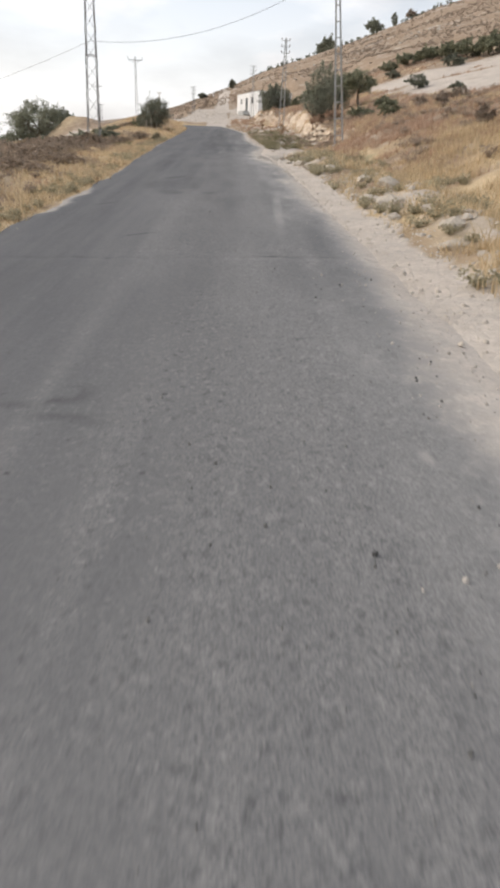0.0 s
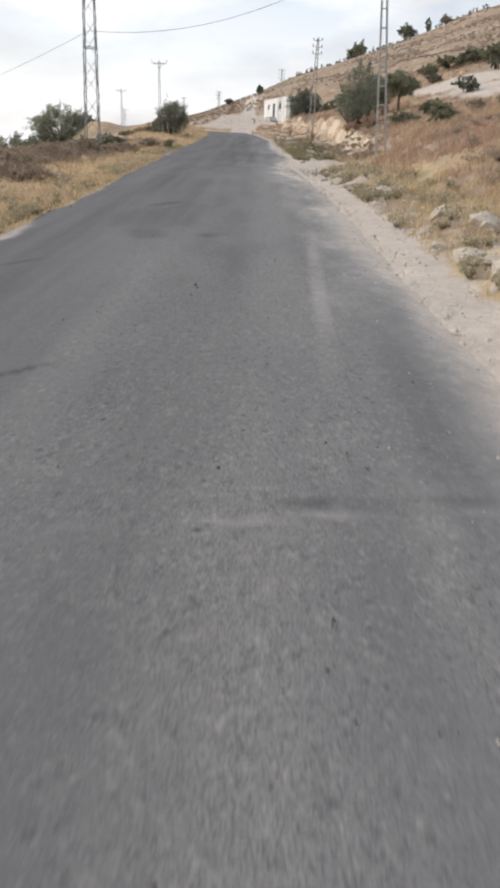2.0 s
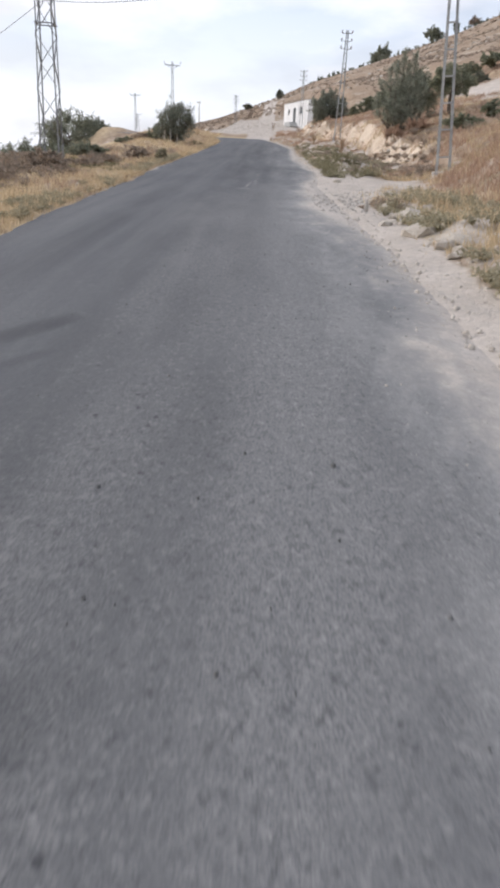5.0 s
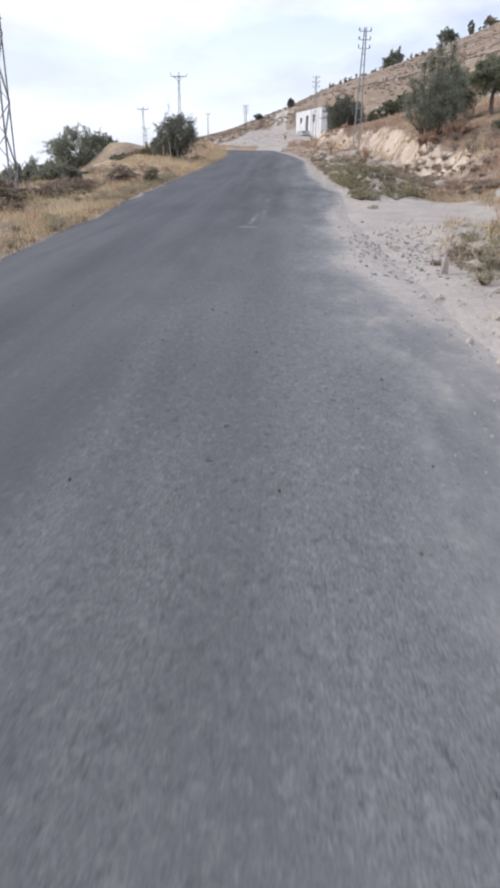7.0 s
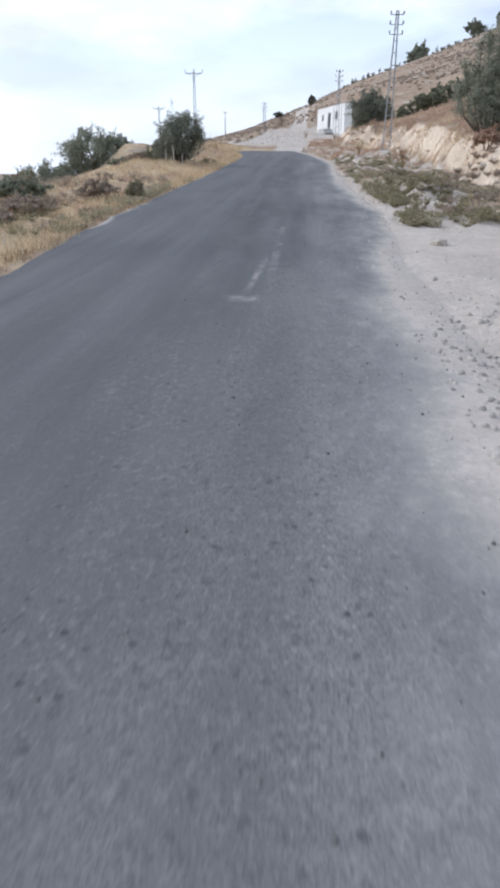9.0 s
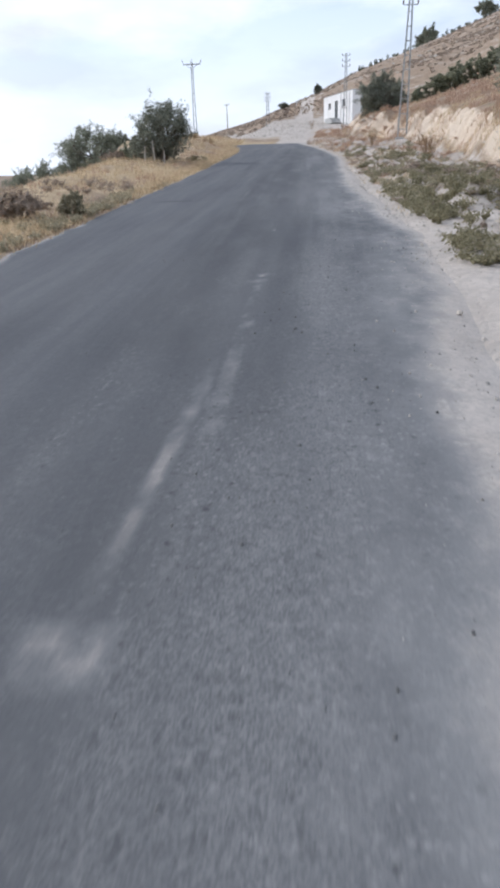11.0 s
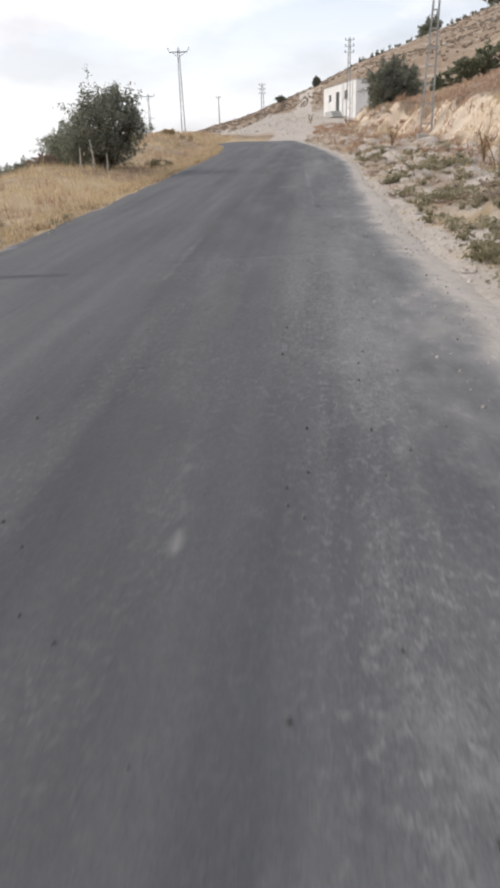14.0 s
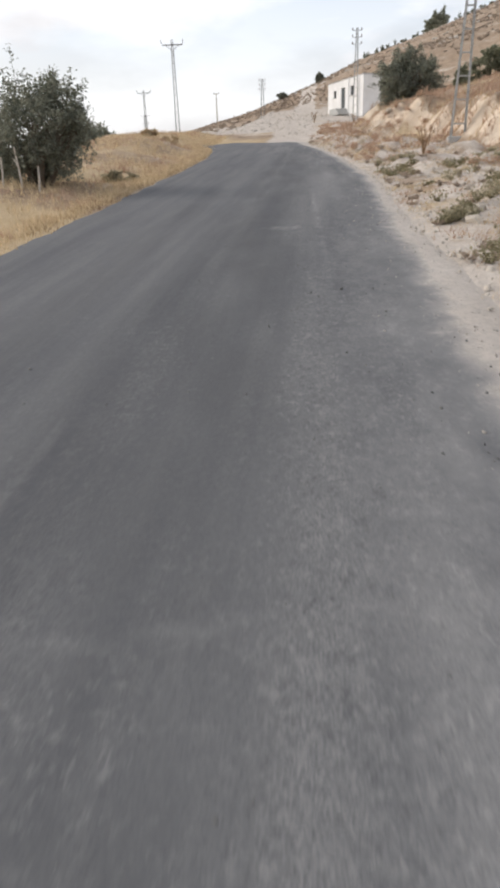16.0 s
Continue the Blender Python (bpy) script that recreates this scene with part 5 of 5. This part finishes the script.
k = patchy(shelf, x, y, 1.0, 325, 0.12)
weed_stuff("verge_weeds", x[k], y[k], shelf.uniform(0.08, 0.26, k.sum()), shelf.uniform(0.25, 0.6, k.sum()), WEED, "yellowish weeds among the green ones by the track", 28, per=90)
x, y = scatter(shelf, 420, 44.8, 60, 1.6, 5.5, 1, 1.0)
k = patchy(shelf, x, y, 1.3, 324, 0.05)
weed_stuff("verge_weeds", x[k], y[k], shelf.uniform(0.08, 0.26, k.sum()), shelf.uniform(0.3, 0.7, k.sum()), LEAF_BROWN, "dull brown weeds at the edge of the track", 27)
x, y = scatter(shelf, 2400, 50, 104, 0.45, 5.2, 1, 1.0)
k = patchy(shelf, x, y, 1.1, 321, 0.02)
tufts("dry_grass", x[k], y[k], shelf.uniform(0.05, 0.16, k.sum()), 26, STRAW, "short straw-coloured grass on the rubble shelf", seed=22, wide=0.011, lean=0.6)
x, y = scatter(shelf, 1500, 56, 108, 0.5, 5.5, 1, 1.0)
k = patchy(shelf, x, y, 1.3, 322, 0.0)
tufts("rust_grass", x[k], y[k], shelf.uniform(0.06, 0.22, k.sum()), 24, RUST_GRASS, "rust-brown grass on the rubble shelf", seed=23, wide=0.013, lean=0.5)
x, y = scatter(shelf, 420, 20, 60, 4.6, 16, 1, 1.0)
k = patchy(shelf, x, y, 3.0, 323, 0.1) & (ground(x, y)[1][:, 0] < 0.5)
weed_stuff("slope_brush", x[k], y[k], shelf.uniform(0.15, 0.5, k.sum()), shelf.uniform(0.5, 1.3, k.sum()), LEAF_BROWN, "low dark-brown brush dotted over the slope", 24, per=260, size=0.035)
x, y = scatter(rng, 2600, 82, 121, 1.0, 7.0, 1, 0.8)
k = patchy(rng, x, y, 2.0, 313, 0.0)
near = k & (rng.uniform(0, 1, 2600) < 0.3)
k = k & ~near
tufts("rust_grass", x[k], y[k], rng.uniform(0.12, 0.42, k.sum()), 12, RUST_GRASS, "rust-brown grass on the slope before the white house", seed=14, wide=0.035)
tufts("dry_grass", x[near], y[near], rng.uniform(0.1, 0.3, near.sum()), 11, STRAW, "faded dry grass before the white house", seed=25, wide=0.03)
x, y = scatter(rng, 360, 66, 118, 0.9, 5.5, 1, 1.0)
k = patchy(rng, x, y, 1.8, 307, 0.2)
weed_stuff("verge_weeds", x[k], y[k], rng.uniform(0.12, 0.4, k.sum()), rng.uniform(0.4, 0.9, k.sum()), RUST_GRASS, "dry brown weeds at the foot of the bank", 9)
x, y = rng.uniform(-30, 80, 9000), rng.uniform(112, 290, 9000)
k = (np.hypot(x, y) < 290) & patchy(rng, x, y, 12, 308, 0.0) & ((x < 0) | (x > 9) | (y > 165)) & (y > 165 - np.maximum(x - 10, 0) * 4)
weed_stuff("hill_scrub", x[k], y[k], rng.uniform(0.15, 0.45, k.sum()), rng.uniform(0.5, 1.5, k.sum()), LEAF_BROWN, "grey-brown scrub dotted over the far hill", 10, per=20, size=0.15)
az = np.radians(rng.uniform(2, 16, 70))
rr = rng.uniform(283, 292, 70)
weed_stuff("ridge_scrub", np.sin(az) * rr, np.cos(az) * rr, rng.uniform(0.6, 2.0, 70), rng.uniform(0.6, 1.5, 70), LEAF_DARK, "row of small dark shrubs along the ridge", 11, per=40, size=0.26)


# ---- stones ----
def stone_mesh(seed, flat=0.65):
    rng = np.random.default_rng(seed)
    bm = bmesh.new()
    bmesh.ops.create_icosphere(bm, subdivisions=1, radius=1.0)
    for v in bm.verts:
        d = v.co.normalized()
        v.co = d * (0.75 + 0.45 * float(lattice(d.x * 1.7 + seed, d.y * 1.7 + d.z * 2.3, seed)) + rng.uniform(-0.12, 0.12))
        v.co.z *= flat
    me = bpy.data.meshes.new("rock")
    bm.to_mesh(me)
    bm.free()
    me.materials.append(LIMESTONE_ROCK)
    return me


shapes = [stone_mesh(i + 1, 0.5 + 0.1 * (i % 4)) for i in range(8)]
rng = np.random.default_rng(90)
for i in range(240):
    if i < 120:
        x, y = scatter(rng, 1, 7, 38, 1.15, 3.8, 1, 1.2)
    else:
        x, y = scatter(rng, 1, 47, 100, 0.9, 5.0, 1, 0.9)
    x, y = float(x[0]), float(y[0])
    s = 0.05 + 0.17 * rng.uniform() ** 2.2 + (0.12 if i in (3, 17, 30, 44, 61) else 0)
    rock = new("rock", shapes[i % 8])
    rock.matrix_world = pose(x, y, gz(x, y) + s * 0.15, rng.uniform(-15, 15), rng.uniform(-15, 15), rng.uniform(0, 360)) @ Matrix.Diagonal((s * rng.uniform(0.9, 1.5), s, s * rng.uniform(0.7, 1.1), 1))
    tagged(rock, "pale weathered limestone rock on the verge", "rock", "rocks along the verge")
for x, y, s in ((2.61, 42.6, 0.22), (2.52, 30.2, 0.2), (2.85, 28.8, 0.42), (3.2, 27.6, 0.36), (3.19, 31.3, 0.34), (4.2, 8.9, 0.22), (3.6, 10.6, 0.3), (3.75, 11.3, 0.26), (4.0, 13.4, 0.3), (3.5, 15.0, 0.34), (3.3, 16.4, 0.3), (6.3, 43.4, 0.26), (6.95, 43.3, 0.3), (6.6, 43.1, 0.24), (7.3, 43.9, 0.28), (4.3, 19.0, 0.4), (3.9, 20.2, 0.3), (3.5, 24.5, 0.33)):
    rock = new("rock", shapes[int(x * 10) % 8])
    s *= 0.75
    rock.matrix_world = pose(x, y, gz(x, y) + s * 0.1, 8, -6, x * 100) @ Matrix.Diagonal((s * 1.4, s * 1.1, s, 1))
    tagged(rock, "large pale limestone boulder half sunk in weeds", "rock", "rocks along the verge")

marker = new("marker_stone", stone_mesh(31, 1.0))
marker.matrix_world = pose(2.45, 32.7, gz(2.45, 32.7) + 0.1, 4, -5, 30) @ Matrix.Diagonal((0.06, 0.055, 0.19, 1))
marker.data.materials[0] = GREY_STONE
tagged(marker, "upright grey-brown stone at the verge beside brush", "stone")


def road_top(x, y):
    """Height of the paving, which is cambered and falls off at its edges."""
    a = (x - left_edge(y)) / (asphalt_edge(y) - left_edge(y))
    return road_z(y) - 0.015 + 0.055 * (1 - np.abs(2 * np.clip(a, 0, 1) - 1) ** 6) - 0.045 * step(0.93, 1.02, a)


def chips(name, x, y, s, material, label, seed, lift=0.0, road=False):
    """Loose chips of stone, far too many to count: squashed five-sided lumps."""
    rng = np.random.default_rng(seed)
    n = len(x)
    z = road_top(x, y) if road else ground(x, y)[0]
    a0 = rng.uniform(0, 2 * math.pi, n)
    ring = []
    for k in range(5):
        a = a0 + 2 * math.pi * k / 5
        r = s * rng.uniform(0.7, 1.2, n)
        ring.append(np.stack([x + np.cos(a) * r, y + np.sin(a) * r, z - 0.01], 1))
    high, tilt = s * rng.uniform(0.35, 0.75, n), rng.normal(0, 0.18, (2, n))
    for k in range(5):
        a = a0 + 2 * math.pi * k / 5 + 0.3
        r = s * rng.uniform(0.45, 0.85, n)
        ring.append(np.stack([x + np.cos(a) * r, y + np.sin(a) * r, z + high + r * (np.cos(a) * tilt[0] + np.sin(a) * tilt[1])], 1))
    v = np.stack(ring, 1)
    i = np.arange(n)[:, None, None] * 10
    tri = [[k, (k + 1) % 5, 5 + k] for k in range(5)] + [[(k + 1) % 5, 5 + (k + 1) % 5, 5 + k] for k in range(5)] + [[5, 6, 7], [5, 7, 8], [5, 8, 9]]
    f = (i + np.array(tri)[None]).reshape(-1, 3)
    return tagged(quads(name, v.reshape(-1, 3), f, material), label, "gravel", kind="stuff")


rng = np.random.default_rng(91)
y = rng.uniform(-2, 100, 8000)
x = right_edge(y) + rng.normal(0.75, 0.8, 8000) + 2.0 * np.exp(-((y - 40) / 6) ** 2) * rng.uniform(0, 1.5, 8000)
k = x > right_edge(y) + 0.15
chips("gravel", x[k], y[k], 0.008 + 0.035 * rng.uniform(0, 1, k.sum()) ** 5, LIMESTONE, "pale loose gravel along the verge", 1)
x, y = scatter(rng, 9000, 46, 108, 0.5, 5.2, 1, 1.0)
k = patchy(rng, x, y, 1.1, 311, -0.1)
chips("rubble", x[k], y[k], 0.015 + 0.06 * rng.uniform(0, 1, k.sum()) ** 4, LIMESTONE, "pale chalk rubble below the cut bank", 5)
heap = np.random.default_rng(92)
x, y = heap.normal(2.25, 0.65, 1100), heap.normal(35.0, 1.7, 1100)
s = 0.008 + 0.038 * heap.uniform(0, 1, 1100) ** 3
k = x > asphalt_edge(y) + 0.1
chips("grey_rubble", x[k], y[k], s[k], GREY_STONE, "grey broken stones heaped where the track turns off", 8)
k = ~k & (x > right_edge(y) - 0.35)
chips("grey_rubble", x[k], y[k], s[k], GREY_STONE, "grey broken stones spilt onto the paving's edge", 10, road=True)
strewn = np.random.default_rng(94)
y = strewn.uniform(-1, 92, 4200)
x = asphalt_edge(y) + 0.05 - np.abs(strewn.normal(0, 0.5, 4200))
chips("gravel", x, y, 0.004 + 0.015 * strewn.uniform(0, 1, 4200) ** 4, GREY_STONE, "loose grey gravel on the dusty edge of the asphalt", 11, road=True)
x, y = scatter(rng, 3500, 2, 38, 1.0, 3.6, 1, 1.1)
k = patchy(rng, x, y, 0.9, 312, 0.0)
chips("rubble", x[k], y[k], 0.02 + 0.07 * rng.uniform(0, 1, k.sum()) ** 4, LIMESTONE, "pale chalk rubble in a low berm", 6)
y = rng.uniform(-1, 92, 2400)
x = right_edge(y) - np.abs(rng.normal(0, 1.8, 2400))
k = x > left_edge(y) + 0.2
chips("road_grit", x[k], y[k], 0.004 + 0.009 * rng.uniform(0, 1, k.sum()) ** 5, PEBBLE, "scattered grit and small stones on the asphalt", 2, road=True)
loose = np.random.default_rng(93)
y = loose.uniform(0, 75, 70)
x = loose.normal(0.2, 1.1, 70)
k = (x > left_edge(y) + 0.3) & (x < right_edge(y) + 0.2)
chips("road_stones", x[k], y[k], 0.009 + 0.011 * loose.uniform(0, 1, k.sum()) ** 2, PEBBLE, "single dark stones lying on the asphalt", 9, road=True)
y = rng.uniform(-2, 60, 1600)
x = left_edge(y) - np.abs(rng.normal(0, 0.5, 1600))
k = x < left_edge(y) - 0.1
chips("gravel", x[k], y[k], 0.012 + 0.04 * rng.uniform(0, 1, k.sum()) ** 3, LIMESTONE, "pale loose gravel at the asphalt's edge", 3)
x, y = rng.uniform(-26, 9, 5000), rng.uniform(108, 168, 5000)
k = ground(x, y)[1][:, 0] > 0.5
chips("gravel", x[k], y[k], 0.04 + 0.14 * rng.uniform(0, 1, k.sum()) ** 5, LIMESTONE, "pale rubble strewn over the gravel slope", 4)
# outcrops break through the hill in bands below the ridge
az, rr = np.radians(rng.uniform(-4, 17, 5000)), rng.uniform(150, 289, 5000)
x, y = np.sin(az) * rr, np.cos(az) * rr
k = (fbm(np.degrees(az) / 7, rr / 9, 141) + rng.normal(0, 0.15, 5000) > 0.3) & (y > 172)
chips("outcrop", x[k], y[k], 0.1 + 0.42 * rng.uniform(0, 1, k.sum()) ** 4, LIMESTONE, "pale limestone outcrops breaking through the hill", 7)
